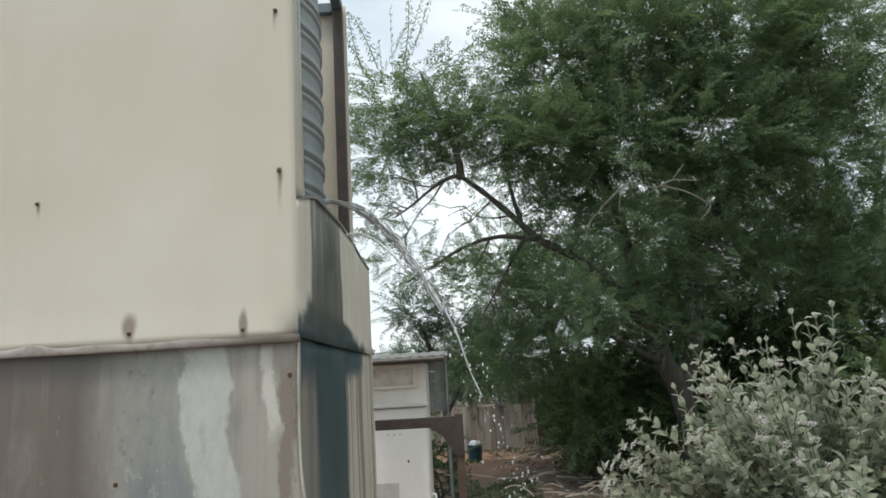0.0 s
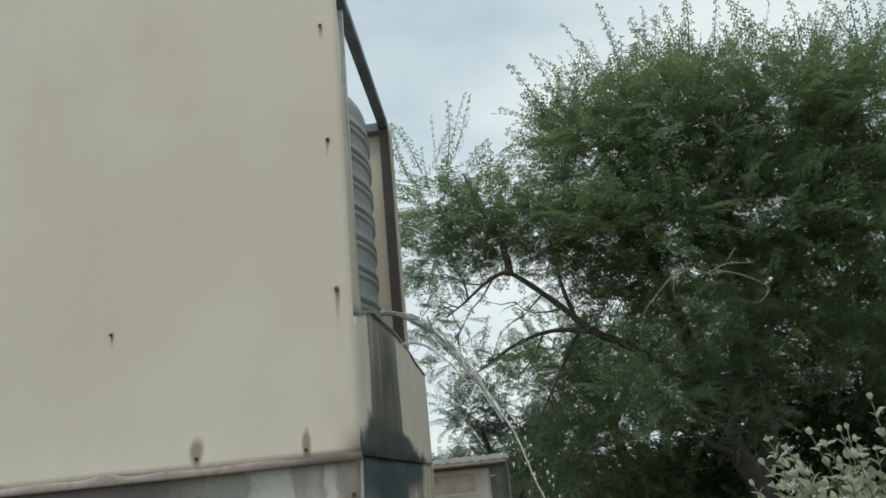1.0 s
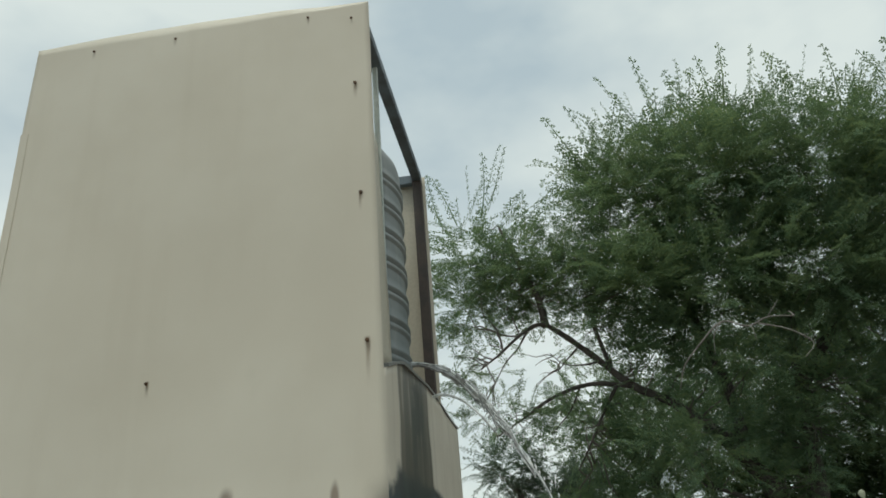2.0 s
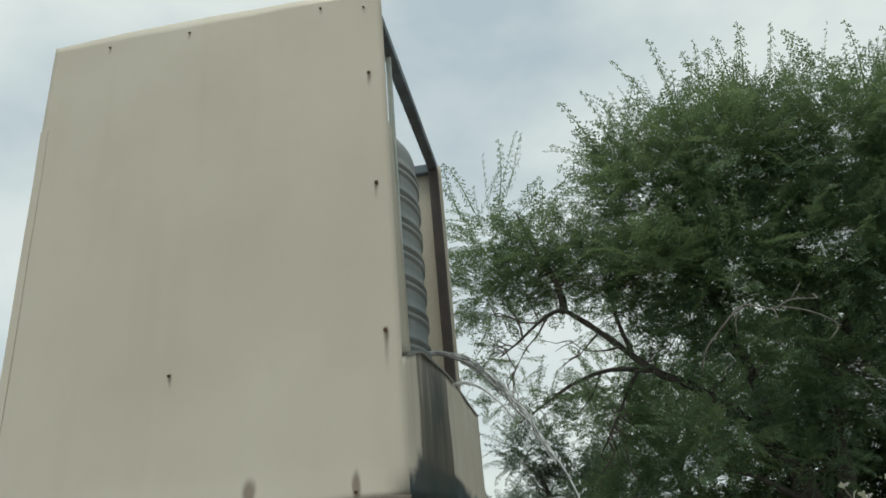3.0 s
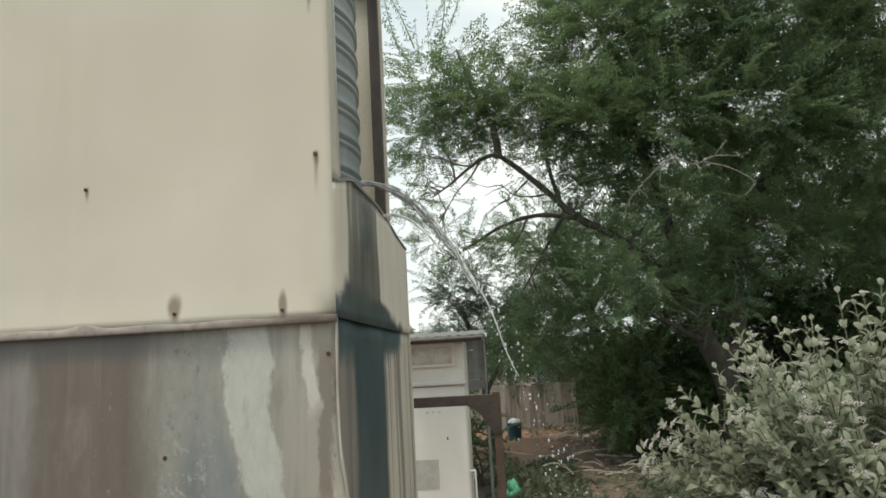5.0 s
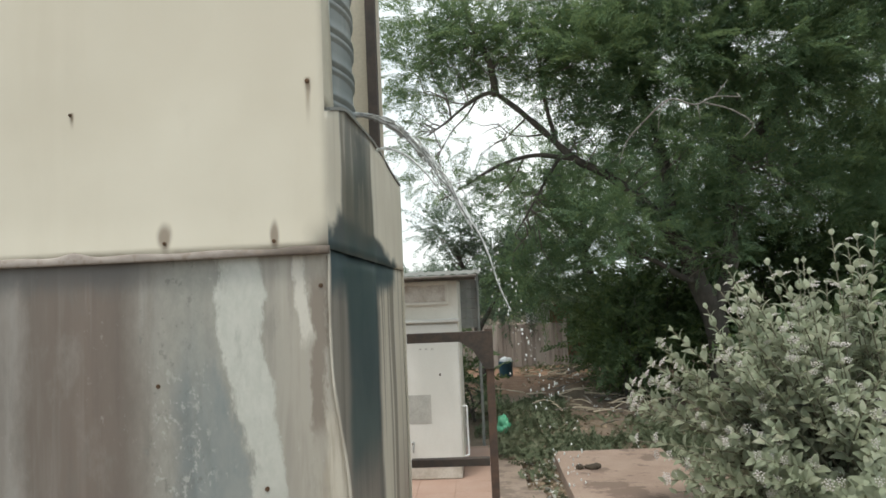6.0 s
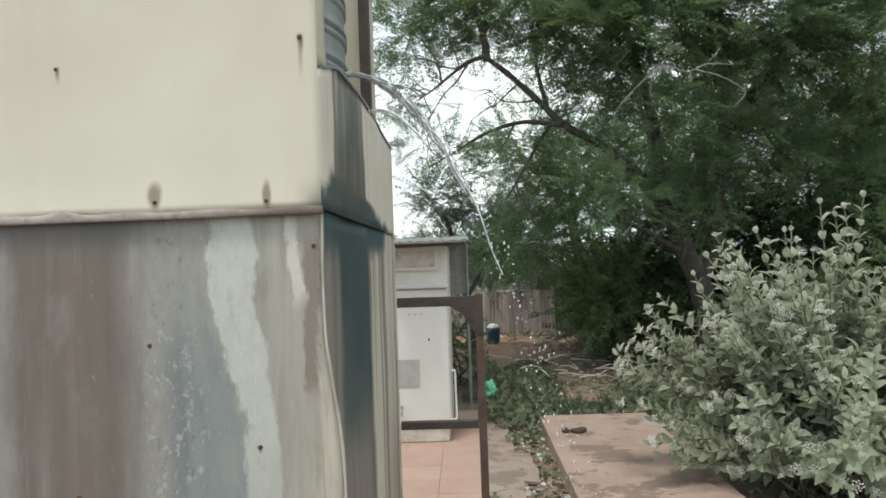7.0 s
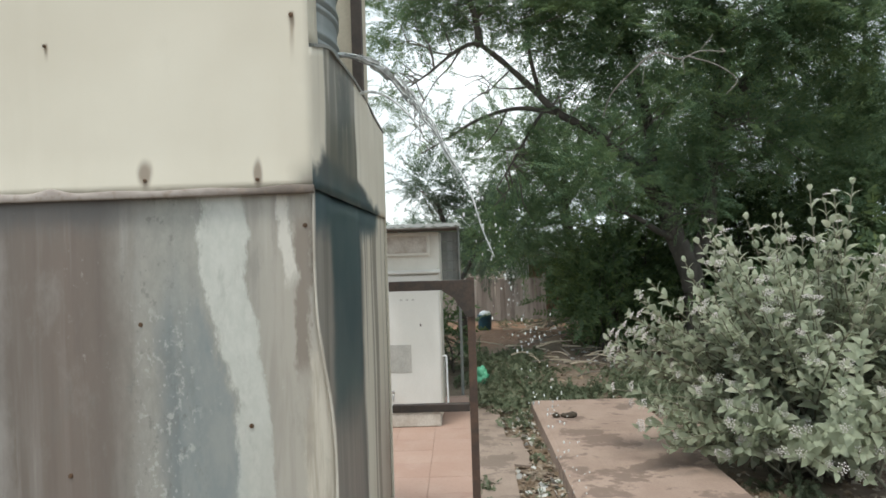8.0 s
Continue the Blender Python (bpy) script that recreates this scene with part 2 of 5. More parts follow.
def front_sheet_material(lower):
    """Cream sheet over which the tank overflows: a black-green wet band with streaks."""
    m = Mat("front_sheet_lower_paint" if lower else "front_sheet_upper_paint", 0.5)
    x, y, z = m.axes()
    streak = m.noise(13, 7, m.pos((1, 1, 0.06)), 0.65)
    wob = m.math("MULTIPLY", m.math("SUBTRACT", m.noise(3.5, 5), 0.5), 0.12 if lower else 0.10)
    u = m.math("ADD", m.math("ADD", y, wob), m.math("MULTIPLY", m.math("SUBTRACT", streak, 0.5), 0.14 if lower else 0.10))
    c = m.mix(m.range(m.noise(2, 4), 0.3, 0.7), (0.62, 0.565, 0.465), (0.68, 0.63, 0.53))
    c = m.mix(m.range(streak, 0.5, 0.7, 0, 0.35), c, (0.40, 0.35, 0.28))
    if lower:
        c = m.mix(0.35, c, (0.36, 0.32, 0.26))
    drip = m.math("MULTIPLY", m.math("SUBTRACT", m.noise(6, 5, m.pos((1, 0.4, 1.0)), 0.55), 0.5), 0.20)
    h = m.math("ADD", z, drip)
    # wet dark patch that spreads at the joint of the two sheets
    edge = m.math("SUBTRACT", 2.285, m.math("MULTIPLY", m.range(y, 3.1, 4.15), 0.13))
    edge = m.math("SUBTRACT", edge, m.math("MULTIPLY", m.range(y, 2.2, 2.42, 1, 0), 0.06))
    joint = m.math("MULTIPLY", m.range(m.math("SUBTRACT", h, edge), -0.03, 0.03, 1, 0), m.range(u, 4.0, 4.2, 1, 0))
    teal = m.mix(m.range(m.noise(4, 4), 0.35, 0.65), (0.045, 0.074, 0.082), (0.068, 0.098, 0.102))
    if lower:
        # brown-grey run beside the corner, the wet band, and cream with thin dark lines past it
        c = m.mix(m.math("MULTIPLY", m.range(u, 2.14, 2.20), m.range(u, 3.36, 3.44, 1, 0)), c, m.mix(m.range(streak, 0.4, 0.6), (0.165, 0.15, 0.132), (0.245, 0.225, 0.195)))
        wet = m.math("MULTIPLY", m.range(u, 2.50, 2.62), m.range(u, 3.28, 3.38, 1, 0))
        c = m.mix(m.math("MULTIPLY", wet, m.range(h, 1.12, 1.40, 0.35, 1)), c, teal)
        lines = m.noise(7, 3, m.pos((1, 1, 0.02)), 0.5)
        c = m.mix(m.math("MULTIPLY", m.range(lines, 0.50, 0.56, 0, 0.75), m.range(u, 3.38, 3.44)), c, (0.17, 0.15, 0.125))
        foot = m.math("MULTIPLY", m.range(z, 0.6, 1.35, 1, 0), m.range(u, 3.5, 4.4))
        c = m.mix(m.math("MULTIPLY", foot, 0.6), c, (0.20, 0.13, 0.10))
        c = m.mix(m.math("MULTIPLY", joint, m.range(h, 1.96, 2.08)), c, teal)
    else:
        run = m.math("MULTIPLY", m.range(u, 2.42, 2.47), m.range(u, 3.18, 3.25, 1, 0))
        tone = m.mix(m.range(streak, 0.35, 0.62), (0.118, 0.112, 0.094), (0.215, 0.195, 0.158))
        tone = m.mix(m.math("MULTIPLY", m.range(m.noise(10, 4, m.pos((1, 1, 0.15))), 0.57, 0.64), m.range(z, 2.3, 2.5)), tone, (0.36, 0.33, 0.27))
        c = m.mix(run, c, tone)
        core = m.math("MULTIPLY", m.range(u, 2.62, 2.76), m.range(u, 2.98, 3.12, 1, 0))
        c = m.mix(m.math("MULTIPLY", core, m.range(m.noise(5, 3), 0.38, 0.58, 0.2, 0.9)), c, (0.070, 0.076, 0.072))
        c = m.mix(joint, c, m.mix(m.range(h, 2.16, 2.26), teal, (0.075, 0.082, 0.078)))
    m.colour(c).bump(streak, 0.2, 0.006)
    wet = m.math("MULTIPLY", m.range(y, 2.35, 2.6), m.range(y, 3.2, 3.4, 1, 0))
    m.rough(m.range(wet, 0, 1, 0.6, 0.38))
    return m.m


M_UP = upper_sheet_material()
M_LOW = lower_sheet_material()
M_FU = front_sheet_material(False)
M_FL = front_sheet_material(True)
M_CREAM = plain("cream_paint", (0.62, 0.575, 0.47), (0.54, 0.495, 0.395), 4, 0.55, streak=0.3)
M_EDGE = plain("stained_cut_edge", (0.58, 0.54, 0.47), (0.34, 0.30, 0.25), 5, 0.6, streak=0.6)
M_LIP = lip_material()
M_PALE = plain("pale_grey_green_paint", (0.50, 0.56, 0.53), (0.60, 0.63, 0.58), 6, 0.55)
M_FRAME = plain("blue_grey_steel_paint", (0.17, 0.215, 0.25), (0.10, 0.11, 0.12), 8, 0.55)
M_BROWN = plain("brown_steel_paint", (0.050, 0.042, 0.038), (0.085, 0.066, 0.055), 9, 0.6)
M_RUST = plain("rusted_iron", (0.085, 0.060, 0.050), (0.155, 0.095, 0.07), 14, 0.8, bump=0.5)
M_DARKRUST = plain("dark_rusted_iron", (0.052, 0.044, 0.040), (0.10, 0.074, 0.060), 12, 0.75, bump=0.4)
M_SCREW = plain("rusty_screw", (0.10, 0.065, 0.042), (0.17, 0.10, 0.06), 40, 0.6, 0.5)
M_WHITE = plain("booth_white_paint", (0.56, 0.555, 0.52), (0.66, 0.65, 0.615), 2.5, 0.5, streak=0.4, speck=0.1)
M_WHITE2 = plain("booth_cream_white_paint", (0.60, 0.57, 0.50), (0.70, 0.67, 0.60), 3, 0.55, streak=0.4, speck=0.12)
M_PATCH = plain("grey_paint_patch", (0.36, 0.36, 0.33), (0.44, 0.43, 0.40), 9, 0.6)
M_PLINTH = plain("dirty_plinth", (0.42, 0.36, 0.30), (0.62, 0.58, 0.52), 7, 0.75, bump=0.4)
M_ROOF = plain("dark_roof_sheet", (0.085, 0.07, 0.06), (0.15, 0.12, 0.10), 5, 0.7)
M_GREYSH = plain("grey_cement_sheet", (0.20, 0.21, 0.20), (0.29, 0.29, 0.27), 6, 0.8)
M_CHROME = plain("dull_chrome", (0.5, 0.5, 0.48), (0.4, 0.4, 0.38), 20, 0.3, 0.9)
M_BARK = plain("tree_bark", (0.065, 0.058, 0.050), (0.125, 0.112, 0.097), 9, 0.9, bump=0.8, fine=35, streak=0.4)
M_TWIG = plain("grey_twig_bark", (0.13, 0.115, 0.10), (0.21, 0.19, 0.165), 8, 0.85)
M_DRY = plain("dry_wood", (0.40, 0.34, 0.26), (0.54, 0.47, 0.37), 8, 0.85)
M_DEAD = plain("bleached_dead_wood", (0.20, 0.185, 0.165), (0.29, 0.27, 0.245), 10, 0.85)
M_STEM = plain("pale_green_stem", (0.17, 0.165, 0.115), (0.24, 0.22, 0.165), 12, 0.8)
M_BLUE = plain("dark_blue_plastic", (0.02, 0.07, 0.10), (0.03, 0.10, 0.14), 9, 0.45)
M_FOAM = plain("white_plastic", (0.75, 0.77, 0.78), (0.65, 0.67, 0.68), 9, 0.5)
M_GREEN = plain("green_polythene", (0.10, 0.42, 0.24), (0.16, 0.52, 0.32), 12, 0.35)
M_DUNG = plain("dark_debris", (0.05, 0.04, 0.03), (0.09, 0.07, 0.05), 20, 0.95, bump=0.8)
M_HUTW = plain("whitewashed_wall", (0.62, 0.62, 0.60), (0.5, 0.5, 0.47), 3, 0.85)
M_HUTR = plain("red_brown_wall", (0.22, 0.11, 0.075), (0.28, 0.16, 0.11), 4, 0.9)


def tank_material():
    m = Mat("weathered_grey_plastic", 0.5)
    n = m.noise(4, 5, m.pos((1, 1, 0.3)))
    c = m.mix(m.range(n, 0.3, 0.7), (0.19, 0.215, 0.215), (0.27, 0.29, 0.28))
    c = m.mix(m.range(m.noise(18, 5, m.pos((1, 1, 0.15))), 0.5, 0.75, 0, 0.5), c, (0.33, 0.34, 0.32))
    m.colour(c).bump(m.noise(60, 3), 0.15, 0.003)
    return m.m


def ground_material():
    m = Mat("soil", 0.95)
    x, y, z = m.axes()
    big = m.noise(0.7, 6, rough=0.65)
    mid = m.noise(4.5, 6, rough=0.7)
    c = m.mix(m.range(mid, 0.3, 0.7), (0.135, 0.10, 0.076), (0.23, 0.172, 0.13))
    c = m.mix(m.range(big, 0.45, 0.62, 0, 0.6), c, (0.115, 0.105, 0.065))
    red = m.math("MULTIPLY", m.range(y, 12.3, 13.8), m.range(y, 17.5, 19.0, 1, 0))
    c = m.mix(m.math("MULTIPLY", red, 0.75), c, m.mix(m.range(mid, 0.35, 0.65), (0.25, 0.13, 0.08), (0.33, 0.20, 0.13)))
    c = m.mix(m.range(m.noise(38, 5, rough=0.7), 0.5, 0.72, 0, 0.6), c, (0.07, 0.055, 0.04))
    m.colour(c).bump(m.math("ADD", mid, m.math("MULTIPLY", m.noise(45, 4), 0.4)), 0.7, 0.03)
    return m.m


def concrete_material(name, a, b, wet):
    m = Mat(name, 0.9)
    mid = m.noise(2.4, 6, rough=0.65)
    c = m.mix(m.range(mid, 0.3, 0.7), a, b)
    c = m.mix(m.range(m.noise(1.9, 7, m.pos((1, 1.2, 1)), 0.65), 0.52, 0.575, 0, wet), c, tuple(v * 0.52 for v in a))
    c = m.mix(m.range(m.noise(60, 4), 0.45, 0.8, 0, 0.4), c, tuple(v * 0.6 for v in a))
    m.colour(c).bump(m.math("ADD", m.noise(90, 3), m.math("MULTIPLY", mid, 1.5)), 0.35, 0.006)
    return m.m


def tile_material():
    m = Mat("terracotta_tile", 0.7)
    c = m.ramp(m.rand(), [(0.0, (0.345, 0.22, 0.175)), (0.5, (0.365, 0.24, 0.19)), (1.0, (0.385, 0.258, 0.207))])
    c = m.mix(m.range(m.noise(3, 6, rough=0.65), 0.4, 0.75, 0, 0.6), c, (0.42, 0.305, 0.25))
    c = m.mix(m.range(m.noise(35, 4), 0.5, 0.8, 0, 0.5), c, (0.26, 0.17, 0.135))
    m.colour(c).bump(m.noise(70, 3), 0.2, 0.003)
    return m.m


def leaf_material(name, dark, light, yellow, trans=0.25, big=0.5, rough=0.55):
    m = Mat(name, rough, spec=0.3)
    r = m.island()
    c = m.ramp(r, [(0.0, dark), (0.75, light), (1.0, yellow)])
    c = m.mix(m.range(m.noise(big, 3), 0.35, 0.65, 0, 0.5), c, dark)
    c = m.mix(m.range(m.noise(big * 1.7, 4), 0.55, 0.72, 0, 0.45), c, yellow)
    tr = m.node("ShaderNodeBsdfTranslucent")
    m.put(tr.inputs[0], m.mix(0.5, c, yellow))
    mx = m.node("ShaderNodeMixShader")
    mx.inputs[0].default_value = trans
    out = next(n for n in m.t.nodes if n.type == "OUTPUT_MATERIAL")
    m.colour(c)
    m.t.links.new(m.p.outputs[0], mx.inputs[1])
    m.t.links.new(tr.outputs[0], mx.inputs[2])
    m.t.links.new(mx.outputs[0], out.inputs[0])
    return m.m


M_TANK = tank_material()
M_GROUND = ground_material()
M_SLAB = concrete_material("tan_concrete", (0.285, 0.205, 0.165), (0.355, 0.265, 0.215), 0.75)
M_PATH = concrete_material("worn_path_concrete", (0.25, 0.192, 0.155), (0.32, 0.25, 0.205), 0.6)
M_TILE = tile_material()
M_GROUT = plain("grout", (0.33, 0.225, 0.18), (0.37, 0.26, 0.21), 8, 0.95)
M_LEAF = leaf_material("fine_tree_leaf", (0.102, 0.178, 0.112), (0.162, 0.252, 0.136), (0.25, 0.318, 0.125), 0.45, 0.7)
M_LEAF2 = leaf_material("shade_tree_leaf", (0.062, 0.105, 0.075), (0.11, 0.165, 0.11), (0.16, 0.20, 0.11), 0.35)
M_SHRUB = leaf_material("undergrowth_leaf", (0.060, 0.10, 0.054), (0.105, 0.165, 0.075), (0.18, 0.23, 0.08), 0.4)
M_WEED = leaf_material("weed_leaf", (0.080, 0.108, 0.062), (0.145, 0.17, 0.10), (0.23, 0.23, 0.15))
M_BUSH = leaf_material("grey_green_downy_leaf", (0.31, 0.355, 0.25), (0.42, 0.455, 0.335), (0.55, 0.56, 0.44), 0.4, 2.0, 0.7)
M_DRYLEAF = leaf_material("dry_litter", (0.13, 0.09, 0.06), (0.30, 0.23, 0.16), (0.50, 0.45, 0.38), 0.1, 2.0, 0.9)
M_PAPER = leaf_material("scraps_of_paper", (0.45, 0.44, 0.40), (0.62, 0.62, 0.60), (0.75, 0.75, 0.74), 0.1, 2.0, 0.7)
M_FLOWER = plain("pale_mauve_flower", (0.70, 0.66, 0.62), (0.58, 0.53, 0.53), 60, 0.8)


def board_material():
    m = Mat("weathered_fence_board", 0.9)
    c = m.ramp(m.rand(), [(0.0, (0.23, 0.195, 0.175)), (0.5, (0.30, 0.26, 0.235)), (1.0, (0.38, 0.34, 0.31))])
    c = m.mix(m.range(m.noise(8, 5, m.pos((1, 1, 0.15))), 0.45, 0.75, 0, 0.6), c, (0.10, 0.08, 0.07))
    m.colour(c).bump(m.noise(25, 4, m.pos((1, 1, 0.1))), 0.4, 0.01)
    return m.m


def water_material():
    m = Mat("falling_water", 0.06, spec=0.5)
    m.p.inputs["Transmission Weight"].default_value = 1.0
    m.p.inputs["IOR"].default_value = 1.33
    m.colour((0.97, 0.98, 0.98))
    df = m.node("ShaderNodeBsdfDiffuse")
    df.inputs[0].default_value = (0.85, 0.88, 0.88, 1)
    mx = m.node("ShaderNodeMixShader")
    m.put(mx.inputs[0], m.range(m.noise(22, 3), 0.35, 0.65, 0.4, 0.9))
    out = next(n for n in m.t.nodes if n.type == "OUTPUT_MATERIAL")
    m.t.links.new(m.p.outputs[0], mx.inputs[1])
    m.t.links.new(df.outputs[0], mx.inputs[2])
    m.t.links.new(mx.outputs[0], out.inputs[0])
    m.bump(m.noise(45, 3), 0.5, 0.01)
    return m.m


M_BOARD = board_material()
M_WATER = water_material()

# ---- mesh helpers ----


def mesh_of(name, bm, mat, smooth=False):
    me = bpy.data.meshes.new(name)
    bmesh.ops.recalc_face_normals(bm, faces=bm.faces)
    bm.to_mesh(me)
    bm.free()
    me.materials.append(mat)
    if smooth:
        me.polygons.foreach_set("use_smooth", [True] * len(me.polygons))
    return me


def thing(name, base, label, category, group="", kind=""):
    ob = new(name)
    ob.empty_display_size = 0.1
    ob.matrix_basis = Matrix.Translation(base)
    return tagged(ob, label, category, group, kind)


def part(name, bm, mat, parent, label="", smooth=False, kind=""):
    """One mesh object, given in world coordinates, under a thing or a part."""
    me = bm if isinstance(bm, bpy.types.Mesh) else mesh_of(name, bm, mat, smooth)
    ob = new(name, me)
    ob.parent = parent
    if parent.data is None:
        ob.matrix_parent_inverse = parent.matrix_basis.inverted()
    return tagged(ob, label, kind=kind)


def single(name, bm, mat, label, category, kind="", smooth=False, group=""):
    me = bm if isinstance(bm, bpy.types.Mesh) else mesh_of(name, bm, mat, smooth)
    return tagged(new(name, me), label, category, group, kind)


def box(a, b, bevel=0.004, bm=None, seg=1):
    bm = bm or bmesh.new()
    r = bmesh.ops.create_cube(bm, size=1)
    for v in r["verts"]:
        v.co = Vector([a[i] + (v.co[i] + 0.5) * (b[i] - a[i]) for i in range(3)])
    if bevel:
        es = list({e for v in r["verts"] for e in v.link_edges})
        bmesh.ops.bevel(bm, geom=es, offset=bevel, segments=seg, affect="EDGES", profile=0.5)
    return bm


def slab_grid(o, u, v, nu, nv, n, thick, fn=None):
    """A closed sheet over o + s*u + t*v, pushed along n by fn(s, t)."""
    bm = bmesh.new()
    o, u, v, n = Vector(o), Vector(u), Vector(v), Vector(n)
    rows = []
    for k in (0, 1):
        rows.append([[bm.verts.new(o + u * (i / nu) + v * (j / nv) + n * ((fn(i / nu, j / nv) if fn else 0) - k * thick)) for i in range(nu + 1)] for j in range(nv + 1)])
    for k in (0, 1):
        for j in range(nv):
            for i in range(nu):
                a = rows[k]
                bm.faces.new((a[j][i], a[j][i + 1], a[j + 1][i + 1], a[j + 1][i]))
    f, g = rows
    for i in range(nu):
        bm.faces.new((f[0][i], f[0][i + 1], g[0][i + 1], g[0][i]))
        bm.faces.new((f[nv][i], f[nv][i + 1], g[nv][i + 1], g[nv][i]))
    for j in range(nv):
        bm.faces.new((f[j][0], f[j + 1][0], g[j + 1][0], g[j][0]))
        bm.faces.new((f[j][nu], f[j + 1][nu], g[j + 1][nu], g[j][nu]))
    return bm


def smooth_path(points, per=5):
    """Points of a Catmull-Rom curve through the given ones."""
    p = [Vector(q) for q in points]
    p = [p[0] * 2 - p[1]] + p + [p[-1] * 2 - p[-2]]
    out = []
    for i in range(1, len(p) - 2):
        for k in range(per):
            t = k / per
            a, b, c, d = p[i - 1], p[i], p[i + 1], p[i + 2]
            out.append(0.5 * ((2 * b) + (c - a) * t + (2 * a - 5 * b + 4 * c - d) * t * t + (3 * b - a - 3 * c + d) * t ** 3))
    out.append(p[-2])
    return out


def tube(points, r0, r1, seg=7, bm=None, rough=0.0, per=5, power=1.0):
    """A tapered tube along a smooth curve, with closed ends."""
    bm = bm or bmesh.new()
    pts = smooth_path(points, per) if len(points) > 2 else [Vector(q) for q in points]
    last, side = None, Vector((0.3, 0.9, 0.2))
    n = len(pts) - 1
    for i, q in enumerate(pts):
        d = (pts[min(i + 1, n)] - pts[max(i - 1, 0)]).normalized()
        a = d.cross(side)
        a = a.normalized() if a.length > 1e-4 else Vector((1, 0, 0))
        b = d.cross(a)
        r = r0 + (r1 - r0) * (i / n) ** power
        ring = []
        for k in range(seg):
            t = 2 * math.pi * k / seg
            w = r * (1 + rough * noise.noise(q * 3.1 + a * math.cos(t) * 2 + b * math.sin(t) * 2))
            ring.append(bm.verts.new(q + (a * math.cos(t) + b * math.sin(t)) * w))
        if last:
            for k in range(seg):
                bm.faces.new((last[k], last[(k + 1) % seg], ring[(k + 1) % seg], ring[k]))
        else:
            bm.faces.new(ring)
        last = ring
    bm.faces.new(last)
    return bm


def lathe(profile, seg=40, centre=(0, 0), bm=None):
    """A closed solid turned about the upright through centre; profile runs from axis to axis."""
    bm = bm or bmesh.new()
    rings = []
    for r, z in profile:
        if r < 1e-6:
            rings.append([bm.verts.new((centre[0], centre[1], z))])
        else:
            rings.append([bm.verts.new((centre[0] + r * math.cos(2 * math.pi * k / seg), centre[1] + r * math.sin(2 * math.pi * k / seg), z)) for k in range(seg)])
    for a, b in zip(rings, rings[1:]):
        for k in range(seg):
            k2 = (k + 1) % seg
            f = [a[k % len(a)], a[k2 % len(a)], b[k2 % len(b)], b[k % len(b)]]
            f = list(dict.fromkeys(f))
            if len(f) > 2:
                bm.faces.new(f)
    return bm


def quads_mesh(name, verts, mat, n=4):
    """A mesh of separate faces with n corners each, from an array of corners."""
    verts = np.asarray(verts, dtype=np.float32).reshape(-1, 3)
    count = len(verts) // n
    me = bpy.data.meshes.new(name)
    me.vertices.add(len(verts))
    me.vertices.foreach_set("co", verts.ravel())
    me.loops.add(len(verts))
    me.loops.foreach_set("vertex_index", np.arange(len(verts), dtype=np.int32))
    me.polygons.add(count)
    me.polygons.foreach_set("loop_start", np.arange(0, len(verts), n, dtype=np.int32))
    me.polygons.foreach_set("loop_total", np.full(count, n, dtype=np.int32))
    me.update(calc_edges=True)
    me.materials.append(mat)
    return me


def spray(rng, length=0.46, pairs=10, leaf=0.066, width=0.023, droop=0.25):
    """Corners of one feathery twig along +x: a thin stem and pairs of rhombic leaflets."""
    out = []
    c = lambda t: np.array([t * length, 0.0, -droop * length * t * t])
    for k in range(4):
        a, b = c(k / 4), c((k + 1) / 4)
        w = np.array([0, 0.005, 0])
        out += [a - w, b - w, b + w, a + w]
    for k in range(pairs):
        t = 0.12 + 0.88 * (k + 0.5) / pairs
        for s in (-1, 1):
            o = c(t)
            d = np.array([0.45 + 0.3 * rng.random(), s * (0.8 + 0.2 * rng.random()), -0.35 + 0.6 * rng.random()])
            d /= np.linalg.norm(d)
            n = np.array([0.3 * rng.normal(), 0.3 * rng.normal(), 1.0])
            w = np.cross(n, d)
            w /= np.linalg.norm(w)
            L = leaf * (0.7 + 0.6 * rng.random()) * (1 - 0.35 * t)
            W = width * (0.7 + 0.6 * rng.random())
            out += [o, o + d * L * 0.5 + w * W * 0.5, o + d * L, o + d * L * 0.5 - w * W * 0.5]
    return np.array(out)


